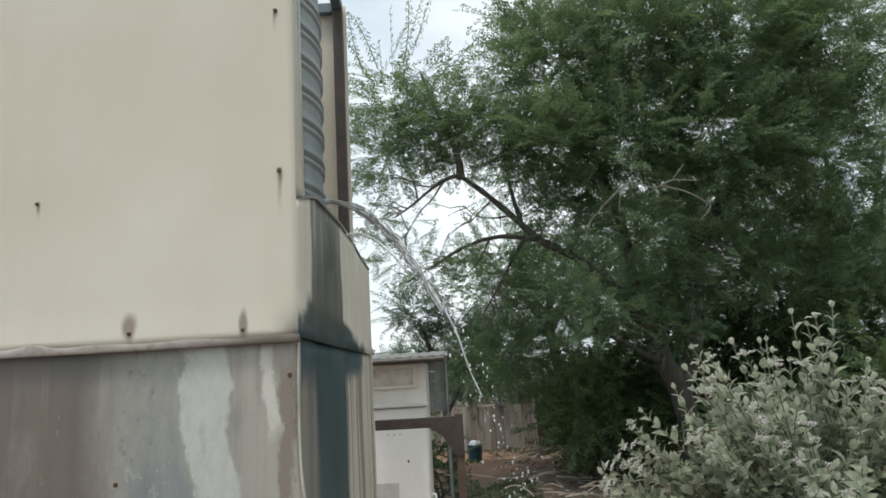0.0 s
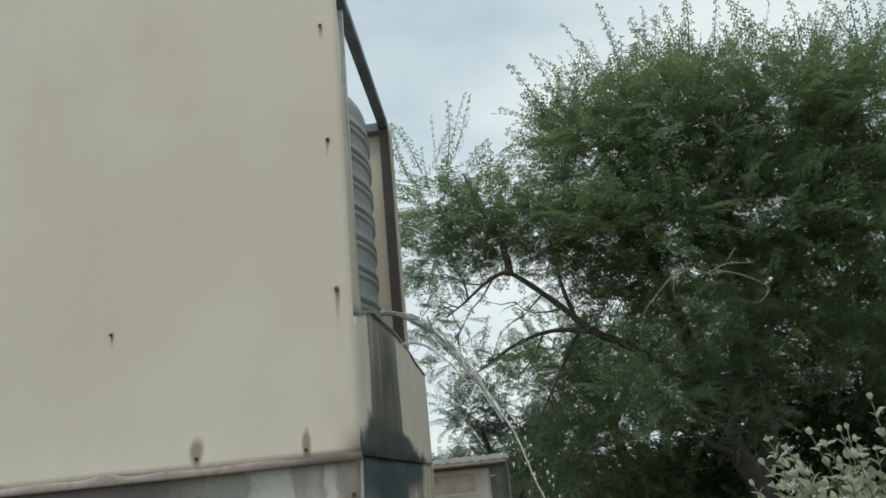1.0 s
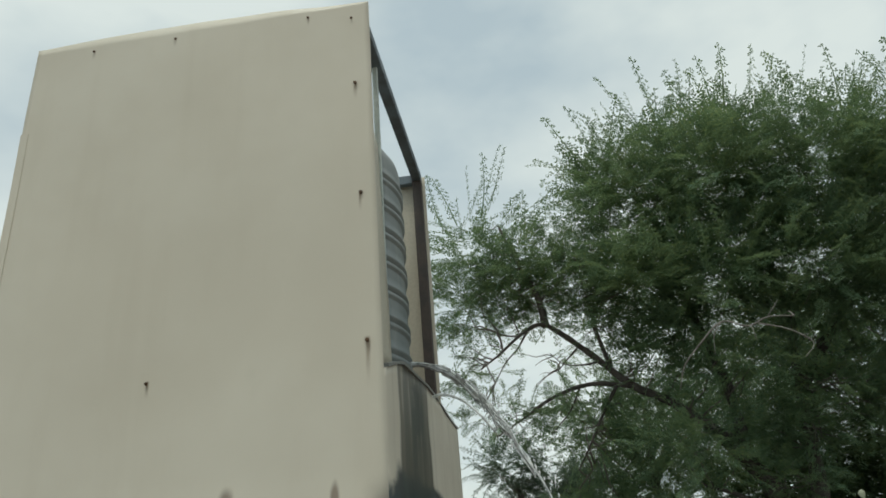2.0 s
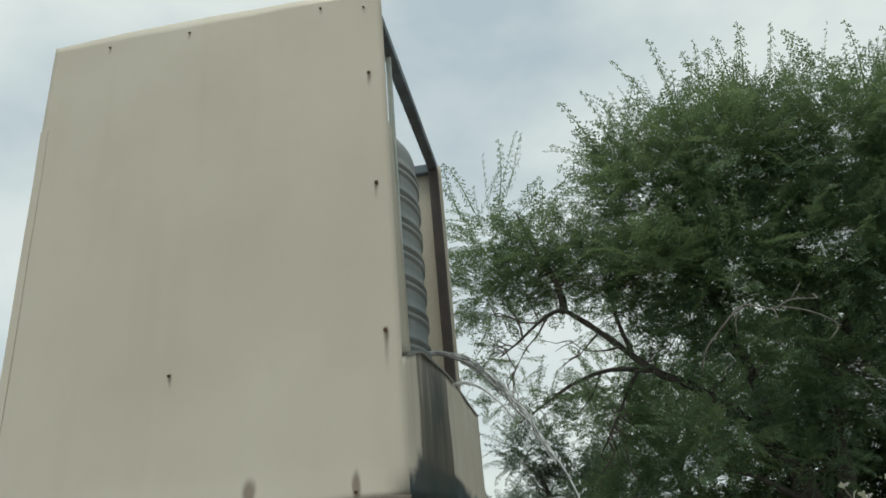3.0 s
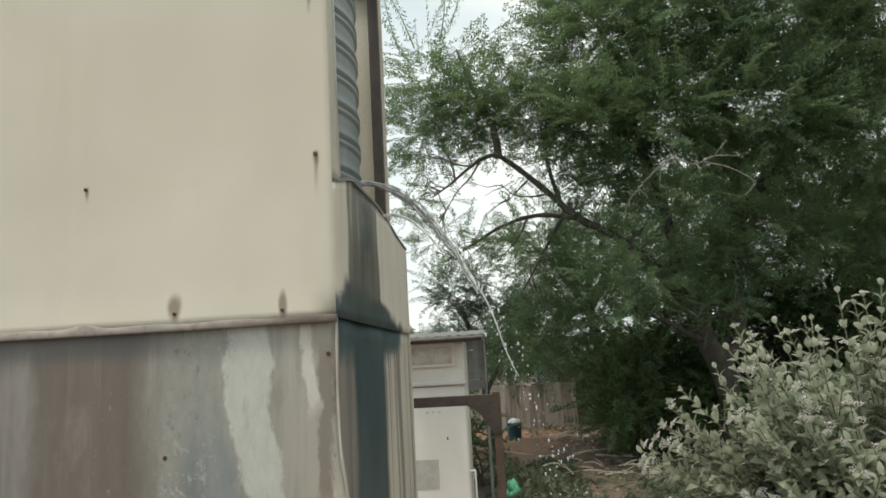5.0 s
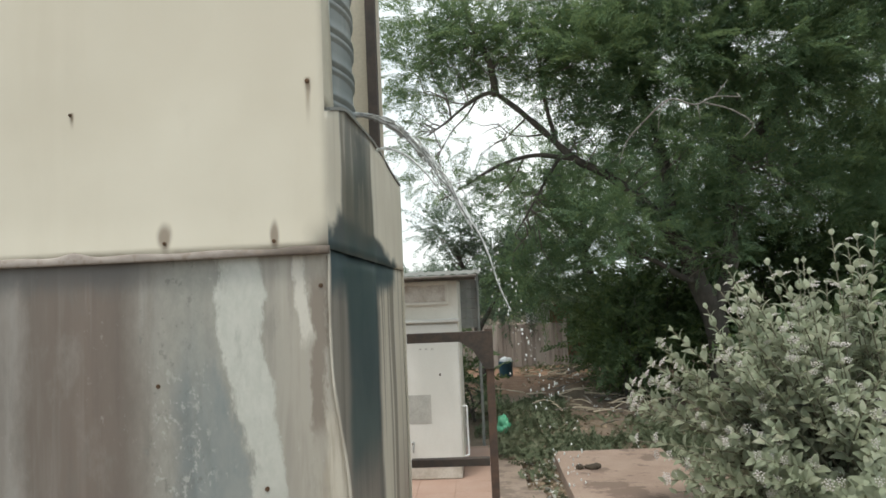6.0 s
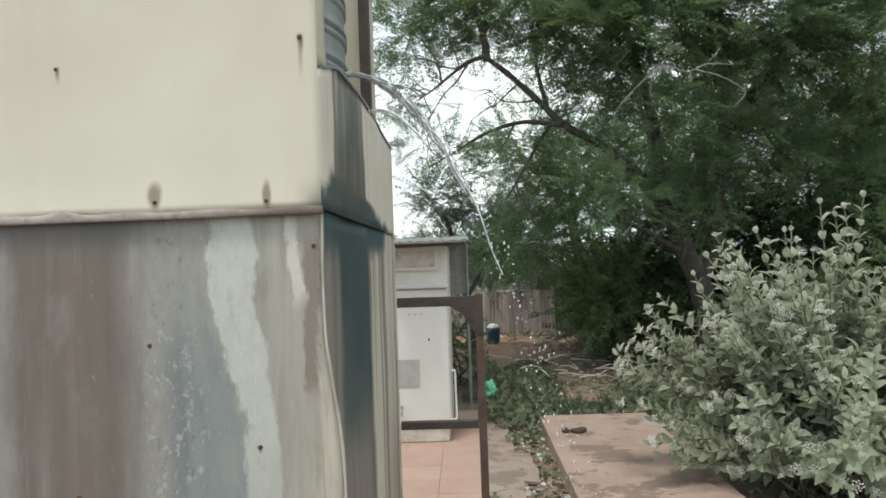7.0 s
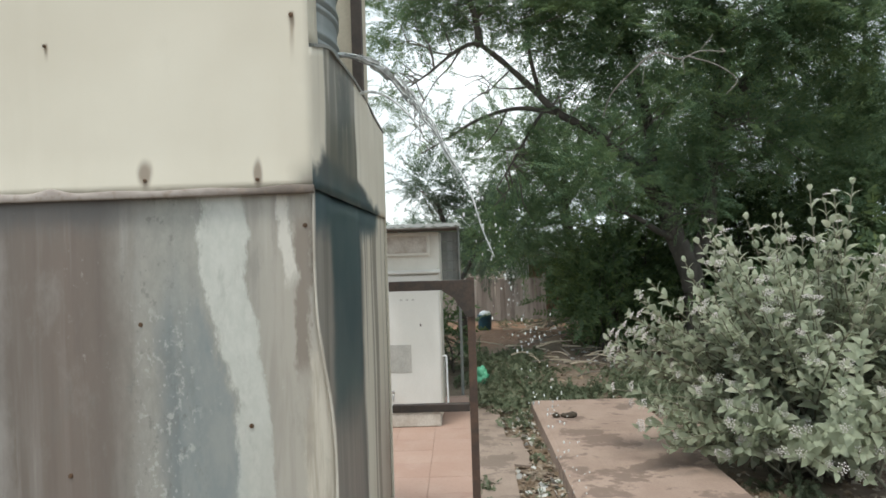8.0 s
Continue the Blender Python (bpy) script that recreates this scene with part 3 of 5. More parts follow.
def frond(rng, length=1.0, sides=13, droop=0.4, leaf=0.092, width=0.038, reach=1.0, stem=0.006):
    """Corners of an arching branchlet along +x: a stem with side twigs to both sides, closely set with leaflets."""
    out = []
    bend = rng.normal(0, 0.12)
    c = lambda t: np.array([t * length, bend * length * t * t, length * (0.12 * t - droop * t * t)])
    for k in range(5):
        a, b = c(k / 5), c((k + 1) / 5)
        w = np.array([0, stem * (1 - 0.15 * k), 0])
        out += [a - w, b - w, b + w, a + w]
    for k in range(sides):
        t = 0.10 + 0.90 * (k + rng.random() * 0.6) / sides
        s = 1 if k % 2 else -1
        o = c(t)
        way = np.array([0.75 + 0.2 * rng.random(), s * (0.75 + 0.3 * rng.random()), 0.15 * rng.normal()])
        way /= np.linalg.norm(way)
        L = reach * length * (0.27 - 0.17 * t) * (0.75 + 0.5 * rng.random())
        n = max(2, int(L / 0.050))
        for j in range(n):
            f = (j + 0.6) / n
            q = o + way * L * f + np.array([0, 0, -0.25 * L * f * f])
            for h in (-1, 1):
                side = np.array([-way[1], way[0], 0.0]) * h
                d = side * 0.85 + way * 0.5 + rng.normal(0, 0.22, 3)
                d /= np.linalg.norm(d)
                w = np.cross(np.array([0.25 * rng.normal(), 0.25 * rng.normal(), 1.0]), d)
                w /= np.linalg.norm(w)
                ll, ww = leaf * (0.75 + 0.5 * rng.random()) * (1 - 0.3 * f), width * (0.8 + 0.4 * rng.random())
                out += [q, q + d * ll * 0.5 + w * ww * 0.5, q + d * ll, q + d * ll * 0.5 - w * ww * 0.5]
        e = o + way * L + np.array([0, 0, -0.25 * L])
        w = np.array([0, 0, 0.003])
        out += [o - w, e - w, e + w, o + w]
    return np.array(out)


def scatter(rng, templates, places, ways, sizes):
    """Corners of templates laid at the places, each with its x axis along its way."""
    parts = []
    pick = rng.integers(0, len(templates), len(places))
    for k, tp in enumerate(templates):
        s = pick == k
        if not s.any():
            continue
        p, d, z = places[s], ways[s], sizes[s]
        d = d / np.linalg.norm(d, axis=1, keepdims=True)
        up = np.array([0, 0, 1.0]) + rng.normal(0, 0.45, (len(p), 3))
        y = np.cross(up, d)
        y /= np.linalg.norm(y, axis=1, keepdims=True) + 1e-9
        x = d
        u = np.cross(x, y)
        v = (tp[None, :, 0, None] * x[:, None] + tp[None, :, 1, None] * y[:, None] + tp[None, :, 2, None] * u[:, None]) * z[:, None, None] + p[:, None]
        parts.append(v.reshape(-1, 3))
    return np.concatenate(parts)


def clump_points(rng, c, r, n, shell=0.55):
    """Points in tufts over an uneven ellipsoid, more of them towards its skin, and the way out from its middle."""
    k = max(4, n // 16)
    d = rng.normal(size=(k, 3))
    d /= np.linalg.norm(d, axis=1, keepdims=True)
    rad = (shell + (1 - shell) * rng.random(k)) ** 0.8 * np.where(rng.random(k) < 0.3, rng.random(k), 1.0)
    lump = np.array([1 + 0.35 * noise.noise(Vector(q) * 2.3 + Vector(c)) for q in d])
    mid = d * rad[:, None] * lump[:, None] * np.array(r)
    pick = rng.integers(0, k, n)
    off = rng.normal(0, 1, (n, 3)) * np.array([0.19, 0.17, 0.10])
    p = np.array(c) + mid[pick] + off
    way = d[pick] * 0.5 + off / 0.17 * 0.6
    way /= np.linalg.norm(way, axis=1, keepdims=True) + 1e-6
    return p, way


# ---- ground ----


def ground_height(x, y):
    h = -0.03 + 0.025 * noise.noise(Vector((x * 0.5, y * 0.5, 0)))
    h += 0.30 * math.exp(-(((x - 2.2) / 1.3) ** 2 + ((y - 13.6) / 1.5) ** 2))
    h += 0.05 * noise.noise(Vector((x * 1.7, y * 1.7, 3))) * min(1, max(0, (y - 8.6) / 2))
    return h


def build_ground():
    xs = sorted(set([-400, -150, -60, -30, -16, -10, -6] + [i * 0.25 for i in range(-16, 33)] + [9, 11, 14, 18, 30, 60, 150, 400]))
    ys = sorted(set([-400, -150, -60, -30, -15, -8, -4, -2, 0, 2] + [3 + i * 0.25 for i in range(0, 70)] + [21, 22, 24, 27, 32, 40, 60, 150, 400]))
    bm = bmesh.new()
    rows = [[bm.verts.new((x, y, ground_height(x, y))) for x in xs] for y in ys]
    for a, b in zip(rows, rows[1:]):
        for i in range(len(xs) - 1):
            bm.faces.new((a[i], a[i + 1], b[i + 1], b[i]))
    single("ground", bm, M_GROUND, "bare brown soil with leaf litter and thin weeds", "ground", "structure", True)


def ragged_plate(name, xs, ys, z0, z1, wob, mat, label, seed):
    """A flat plate whose outline is broken unevenly."""
    ring = []
    for k in range(64):
        t = k / 64
        s = t * 4
        i, f = int(s), s - int(s)
        corners = [(xs[0], ys[0]), (xs[1], ys[0]), (xs[1], ys[1]), (xs[0], ys[1])]
        a, b = corners[i], corners[(i + 1) % 4]
        q = Vector((a[0] + (b[0] - a[0]) * f, a[1] + (b[1] - a[1]) * f, seed))
        w = wob * (noise.noise(q * 2.2) + 0.5 * noise.noise(q * 6))
        mid = Vector(((xs[0] + xs[1]) / 2, (ys[0] + ys[1]) / 2, seed))
        q += (q - mid).normalized() * w
        ring.append(q)
    bm = bmesh.new()
    top = [bm.verts.new((q.x, q.y, z1)) for q in ring]
    low = [bm.verts.new((q.x, q.y, z0)) for q in ring]
    bm.faces.new(top)
    for k in range(64):
        bm.faces.new((top[k], top[(k + 1) % 64], low[(k + 1) % 64], low[k]))
    bmesh.ops.triangulate(bm, faces=[f for f in bm.faces if len(f.verts) > 4])
    single(name, bm, mat, label, "pavement", "structure")


build_ground()
slab_bm = slab_grid((0.84, 4.3, 0.12), (1.22, 0, 0), (0, 3.72, 0), 26, 70, (0, 0, 1), 0.2,
                    lambda s, t: 0.004 * noise.noise(Vector((s * 6, t * 16, 1))) - 0.02 * max(0, 1 - s * 60) - 0.02 * max(0, 1 - (1 - t) * 90))
single("pavement_slab", slab_bm, M_SLAB, "raised tan concrete slab with damp brown stains", "slab", "structure")
ragged_plate("pavement_path", (0.12, 0.46), (4.3, 8.1), -0.12, 0.004, 0.09, M_PATH, "worn strip of concrete path with broken edges", 3.0)
ragged_plate("pavement_patch", (0.38, 0.62), (6.0, 6.9), -0.12, 0.001, 0.09, M_PATH, "broken patch of path concrete in the soil", 8.0)

# ---- kiosk ----


def buckle(s, t):
    """The slack of a thin sheet held by screws."""
    b = 0.007 * noise.noise(Vector((s * 2.3, t * 2.7, 4.2))) + 0.003 * noise.noise(Vector((s * 6, t * 5, 1.2)))
    lip = 0.005 * max(0.0, 1 - t * 20)
    lip += 0.006 * max(0.0, 1 - t * 18) * max(0, noise.noise(Vector((s * 9, 0.3, 2))))
    return b + lip


def screw(parent, x, y, z, n, r=0.009, mat=None):
    bm = bmesh.new()
    m = Matrix.Translation((x, y, z)) @ Vector((0, 0, 1)).rotation_difference(Vector(n)).to_matrix().to_4x4()
    bmesh.ops.create_cone(bm, cap_ends=True, segments=6, radius1=r, radius2=r * 0.8, depth=0.008, matrix=m)
    bmesh.ops.create_cone(bm, cap_ends=True, segments=12, radius1=r * 1.5, radius2=r * 1.4, depth=0.004, matrix=m)
    part("screw", bm, mat or M_SCREW, parent)


def lip_rise(y):
    """How far the bent top edge of the front sheet stands over the deck's height."""
    return -0.10 * max(0.0, 1 - (y - KY) / 0.42) ** 1.3 + 0.035 * math.exp(-((y - 3.35) / 0.55) ** 2)


def sheet_flare(z):
    """How far the lower side sheet bends out past the corner towards its foot."""
    f = min(1.0, max(0.0, (1.80 - z) / 0.55))
    return 0.052 * f * f * (3 - 2 * f) + 0.004 * noise.noise(Vector((z * 6, 0, 3)))


def build_kiosk():
    k = thing("water_kiosk", ((KX + KL) / 2, (KY + KF) / 2, 0), "cream sheet-metal water kiosk, rust-stained, streaked black by overflow", "kiosk")
    # near side: one tall sheet over a lower one
    bm = slab_grid((KL, KY, SEAM), (KX - KL, 0, 0), (0, 0, TOP - SEAM), 60, 70, (0, -1, 0), 0.006, buckle)
    for v in bm.verts:
        s = (v.co.x - KL) / (KX - KL)
        if v.co.z < SEAM + 0.001:
            v.co.z += 0.007 * noise.noise(Vector((s * 8, 1, 1))) + 0.011 * math.exp(-((s - 0.45) / 0.035) ** 2) - 0.006
        if v.co.z > TOP - 0.001:
            v.co.z += 0.008 * noise.noise(Vector((s * 5, 2, 1))) - 0.02 * s + 0.024 * math.sin(math.pi * min(1.0, max(0.0, s)))
    up = part("upper_side_sheet", bm, M_UP, k, "tall cream painted sheet with rust runs", True)
    for x, z in ((-0.495, 2.729), (-0.501, 3.335), (-0.511, 3.865), (-1.333, 2.656), (-0.622, 2.182), (-1.0, 2.19), (-1.75, 4.26), (-1.35, 4.26), (-0.72, 4.26), (-0.52, 4.22)):
        screw(up, x, KY - (0.012 if z < 2.3 else 0.004), z, (0, -1, 0), 0.0045 if z < 2.3 else (0.0035 if z > 4 else 0.0055 if x > -0.6 else 0.004))
    wide, tall = 0.036 / (KX - KL), 1.70 / (TOP - SEAM)
    part("fold_strip", slab_grid((KL - 0.003, KY - 0.0025, SEAM), (0.036, 0, 0), (0, 0, 1.70), 2, 40, (0, -1, 0), 0.006, lambda a, t: buckle(a * wide, t * tall) + 0.002 * (1 - t)), M_UP, k, "folded edge of the cream sheet")
    lo = slab_grid((KL, KY + 0.022, 0.0), (KX - KL, 0, 0), (0, 0, SEAM + 0.03), 40, 44, (0, -1, 0), 0.006, lambda s, t: 0.006 * noise.noise(Vector((s * 3, t * 3, 7))))
    for v in lo.verts:
        v.co.x += sheet_flare(v.co.z) * max(0.0, (v.co.x - KL) / (KX - KL) - 0.9) * 10
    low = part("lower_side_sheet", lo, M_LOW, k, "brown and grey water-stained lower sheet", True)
    for x, z in ((-1.044, 1.707), (-0.676, 1.354), (-0.474, 2.026), (-0.49, 1.0), (-1.3, 1.2), (-1.044, 0.9), (-0.70, 0.6)):
        screw(low, x, KY + 0.019, z, (0, -1, 0), 0.0055)
    sl = slab_grid((KL, KY - 0.004, SEAM - 0.018), (KX - KL + 0.004, 0, 0), (0, 0, 0.028), 80, 5, (0, -1, 0), 0.012, lambda s, t: buckle(s, 0.0) * 0.8 + 0.004 * math.sin(math.pi * t) - 0.004 * t)
    for v in sl.verts:
        s = (v.co.x - KL) / (KX - KL)
        if v.co.z > SEAM - 0.005:
            v.co.z += 0.006 * noise.noise(Vector((s * 11, 4, 1))) + 0.014 * math.exp(-((s - 0.45) / 0.03) ** 2) + 0.008 * max(0.0, 0.4 - s)
    part("seam_lip", sl, M_LIP, k, "pale bent lip under the upper sheet, rusted towards the corner", True)
    part("cut_edge", tube([(KX - 0.004 + sheet_flare(z), KY + 0.016, z) for z in (0.02, 0.4, 0.8, 1.1, 1.25, 1.4, 1.55, 1.7, 1.9, SEAM - 0.02)], 0.006, 0.004, 6, per=4), M_EDGE, k, "bent cut edge of the lower sheet", True)
    # front
    fu = slab_grid((KX, KY + 0.004, SEAM), (0, KF - KY - 0.004, 0), (0, 0, DECK - SEAM), 40, 14, (1, 0, 0), 0.006,
                   lambda s, t: 0.006 * noise.noise(Vector((s * 7, t * 2, 5))) + 0.003 * max(0, 1 - t * 14))
    for v in fu.verts:
        v.co.z += lip_rise(v.co.y) * (v.co.z - SEAM) / (DECK - SEAM)
    part("upper_front_sheet", fu, M_FU, k, "cream front sheet blackened by running water", True)
    fl = slab_grid((KX - 0.014, KY + 0.026, 0), (0, KF - KY - 0.03, 0), (0, 0, SEAM + 0.02), 40, 24, (1, 0, 0), 0.006,
                   lambda s, t: 0.007 * noise.noise(Vector((s * 6, t * 3, 9))))
    part("lower_front_sheet", fl, M_FL, k, "lower front sheet with a wet black-green band", True)
    part("front_edge_angle", box((KX - 0.05, KF - 0.002, 0), (KX + 0.002, KF + 0.012, DECK), 0.003), M_CREAM, k)
    lip = slab_grid((KX - 0.035, KY + 0.06, DECK + 0.012), (0.043, 0, 0), (0, KF - KY - 0.06, 0), 3, 40, (0, 0, 1), 0.012)
    for v in lip.verts:
        v.co.z += lip_rise(v.co.y) + 0.003 * noise.noise(v.co * 7)
    part("front_top_lip", lip, M_GREYSH, k, "dull grey folded lip of the front sheet")
    part("far_side_wall", box((KL, KF - 0.006, 0), (KX - 0.052, KF, DECK), 0.002), M_CREAM, k)
    part("back_wall", box((KL, KY + 0.03, 0), (KL + 0.006, KF - 0.008, DECK), 0.002), M_CREAM, k)
    part("tank_deck", box((KL + 0.008, KY + 0.03, DECK - 0.05), (KX - 0.04, KF - 0.008, DECK - 0.002), 0.004), M_CREAM, k)
    # open frame round the tank
    yf = 3.57
    angle = box((KX - 0.055, KY + 0.012, TOP - 0.20), (KX, yf + 0.02, TOP - 0.148), 0.004)
    part("top_rail", angle, M_FRAME, k, "blue-grey painted steel rail")
    part("front_post", box((KX - 0.044, 2.41, DECK + 0.016), (KX - 0.020, 2.43, TOP - 0.201), 0.003), M_PALE, k, "pale grey-green thin steel post")
    part("side_flange", slab_grid((KX - 0.012, KY + 0.012, DECK - 0.06), (0, 0.225, 0), (0, 0, 1.02), 3, 20, (1, 0, 0), 0.004, lambda a, t: 0.004 * noise.noise(Vector((a, t * 5, 6))) - 0.02 * a * t), M_CREAM, k, "narrow cream flange folded from the side sheet", True)
    part("near_post", box((KX - 0.05, KY + 0.004, DECK + 0.016), (KX - 0.02, KY + 0.011, TOP - 0.155), 0.002), M_CREAM, k)
    part("far_post", box((KX - 0.055, yf - 0.028, DECK + 0.016), (KX, yf + 0.022, TOP - 0.201), 0.004), M_BROWN, k, "dark brown steel corner post")
    part("far_top_rail", box((KL + 0.05, yf - 0.02, TOP - 0.215), (KX - 0.057, yf + 0.022, TOP - 0.155), 0.004), M_FRAME, k)
    part("back_post", box((KL + 0.008, yf - 0.028, DECK), (KL + 0.05, yf + 0.022, TOP - 0.155), 0.004), M_BROWN, k)
    fs = slab_grid((KX + 0.016, yf + 0.03, DECK + 0.016), (KL - KX - 0.02, 0, 0), (0, 0, TOP - 0.17 - DECK), 24, 20, (0, -1, 0), 0.006,
                   lambda s, t: 0.005 * noise.noise(Vector((s * 3, t * 3, 2))))
    part("far_side_sheet", fs, M_CREAM, k, "cream painted sheet behind the tank", True)


def build_tank():
    c, r, z0 = (-0.965, 2.86), 0.50, DECK
    prof = [(0, z0), (r - 0.03, z0), (r - 0.005, z0 + 0.012), (r, z0 + 0.035)]
    z = z0 + 0.05
    for i in range(7):
        for dz, dr in ((0, 0), (0.006, 0.010), (0.022, 0.012), (0.029, -0.005), (0.040, -0.005), (0.047, 0.012), (0.062, 0.010), (0.068, 0), (0.100, 0.002), (0.138, 0)):
            prof.append((r + dr, z + dz))
        z += 0.144
    zs = z
    prof += [(r, zs + 0.01), (r - 0.01, zs + 0.05), (r - 0.05, zs + 0.11), (r - 0.13, zs + 0.165), (0.24, zs + 0.20), (0.23, zs + 0.205)]
    prof += [(0, zs + 0.205)]
    t = thing("water_tank", (c[0], c[1], z0), "ribbed weathered grey plastic water tank on the kiosk deck", "water tank")
    part("tank_body", lathe(prof, 56, c), M_TANK, t, smooth=True)
    lid = [(0, zs + 0.207), (0.25, zs + 0.207), (0.255, zs + 0.235), (0.235, zs + 0.26), (0.1, zs + 0.275), (0, zs + 0.275)]
    part("lid", lathe(lid, 32, c), M_TANK, t, "round screw lid", True)


def build_water():
    rng = random.Random(5)
    w = thing("water_stream", (-0.44, 2.9, 2.74), "clear stream of water overflowing from the tank", "water", kind="")
    g = 2.05

    def arc(x, dx, dy, lift):
        return Vector((x, 2.9 + dy * (x + 0.46), 2.80 + lift - g * (x + 0.46 + dx) ** 2))
    for i in range(6):
        dx, dy, lift = rng.uniform(-0.013, 0.011), rng.uniform(-0.05, 0.06), rng.uniform(-0.008, 0.008)
        end = rng.uniform(-0.10, 0.22)
        pts = []
        n = 15
        for j in range(n):
            x = -0.47 + (end + 0.47) * j / (n - 1)
            p = arc(x, dx, dy, lift)
            amp = 0.012 * (j / n)
            pts.append(p + Vector((rng.uniform(-amp, amp), rng.uniform(-amp, amp), rng.uniform(-amp, amp))))
        part("strand", tube(pts, rng.uniform(0.005, 0.008), 0.003, 8, rough=1.2, per=4), M_WATER, w, smooth=True)
    # thin torn sheet between the strands
    bm = bmesh.new()
    rows = []
    for j in range(26):
        x = -0.46 + 0.50 * j / 25
        half = 0.005 + 0.026 * min(1, j / 14) * math.sin(math.pi * min(1, (j + 2) / 24)) * (0.7 + 0.5 * noise.noise(Vector((j * 0.4, 0, 0))))
        row = []
        for i in range(7):
            s = i / 3 - 1
            p = arc(x, 0.01 * s, 0.0, 0.0)
            p += Vector((-half * 0.35 * s, half * s, -half * 0.75 * s)) + Vector((0, 0, 0.012 * noise.noise(Vector((j * 0.5, i * 0.7, 2)))))
            row.append(bm.verts.new(p))
        rows.append(row)
    for j in range(25):
        for i in range(6):
            if noise.noise(Vector((j * 0.6, i * 0.9, 7))) < 0.08:
                bm.faces.new((rows[j][i], rows[j][i + 1], rows[j + 1][i + 1], rows[j + 1][i]))
    bmesh.ops.solidify(bm, geom=list(bm.faces), thickness=0.003)
    part("water_film", bm, M_WATER, w, smooth=True)
    # second, thinner spill further along the lip
    pts = [Vector((-0.43 + 0.045 * j, 3.36 - 0.035 * j, 2.735 - 2.6 * (0.045 * j) ** 2 + 0.002 * j)) for j in range(8)]
    part("side_strand", tube(pts, 0.008, 0.005, 8, rough=0.6, per=3), M_WATER, w, smooth=True)
    # drops lower down
    drop = bmesh.new()
    bmesh.ops.create_icosphere(drop, subdivisions=2, radius=1.0)
    me = mesh_of("drop", drop, M_WATER, True)
    for i in range(330):
        f = rng.random() ** 1.25
        x = -0.16 + 0.78 * f
        p = arc(x, rng.uniform(-0.04, 0.03), rng.uniform(-0.15, 0.15), 0)
        if p.z < 0.03:
            continue
        spread = (0.008 + 0.04 * f) * (2.2 if rng.random() < 0.15 else 0.8)
        ob = new("drop", me)
        ob.parent = w
        ob.matrix_parent_inverse = w.matrix_basis.inverted()
        ob.location = p + Vector((rng.gauss(0, spread), rng.gauss(0, spread), rng.gauss(0, spread)))
        s = rng.uniform(0.0012, 0.0044) * (1.2 - 0.5 * f)
        ob.scale = (s, s, s * rng.uniform(1.0, 2.8))


def build_rail():
    r = thing("iron_railing", (0.1, 4.56, 0), "rusted angle-iron railing with a corner gusset", "railing")
    for name, z0, z1 in (("top_bar", 1.655, 1.72), ("lower_bar", 0.83, 0.88)):
        bm = box((KX, 4.535, z0), (0.085, 4.541, z1), 0.002)
        box((KX, 4.543, z1 - 0.006), (0.085, 4.59, z1), 0.002, bm)
        part(name, bm, M_DARKRUST, r, "dark brown rusted bar")
    bm = box((0.087, 4.535, 0), (0.141, 4.541, 1.735), 0.002)
    box((0.135, 4.543, 0), (0.141, 4.59, 1.735), 0.002, bm)
    part("post", bm, M_RUST, r, "red-brown flaking rusted post")
    bm = bmesh.new()
    a = [bm.verts.new((x, 4.530, z)) for x, z in ((-0.08, 1.652), (0.0, 1.60), (0.083, 1.47), (0.139, 1.47), (0.139, 1.72), (-0.08, 1.72))]
    f = bm.faces.new(a)
    ext = bmesh.ops.extrude_face_region(bm, geom=[f])
    for v in ext["geom"]:
        if isinstance(v, bmesh.types.BMVert):
            v.co.y -= 0.006
    part("gusset", bm, M_DARKRUST, r)


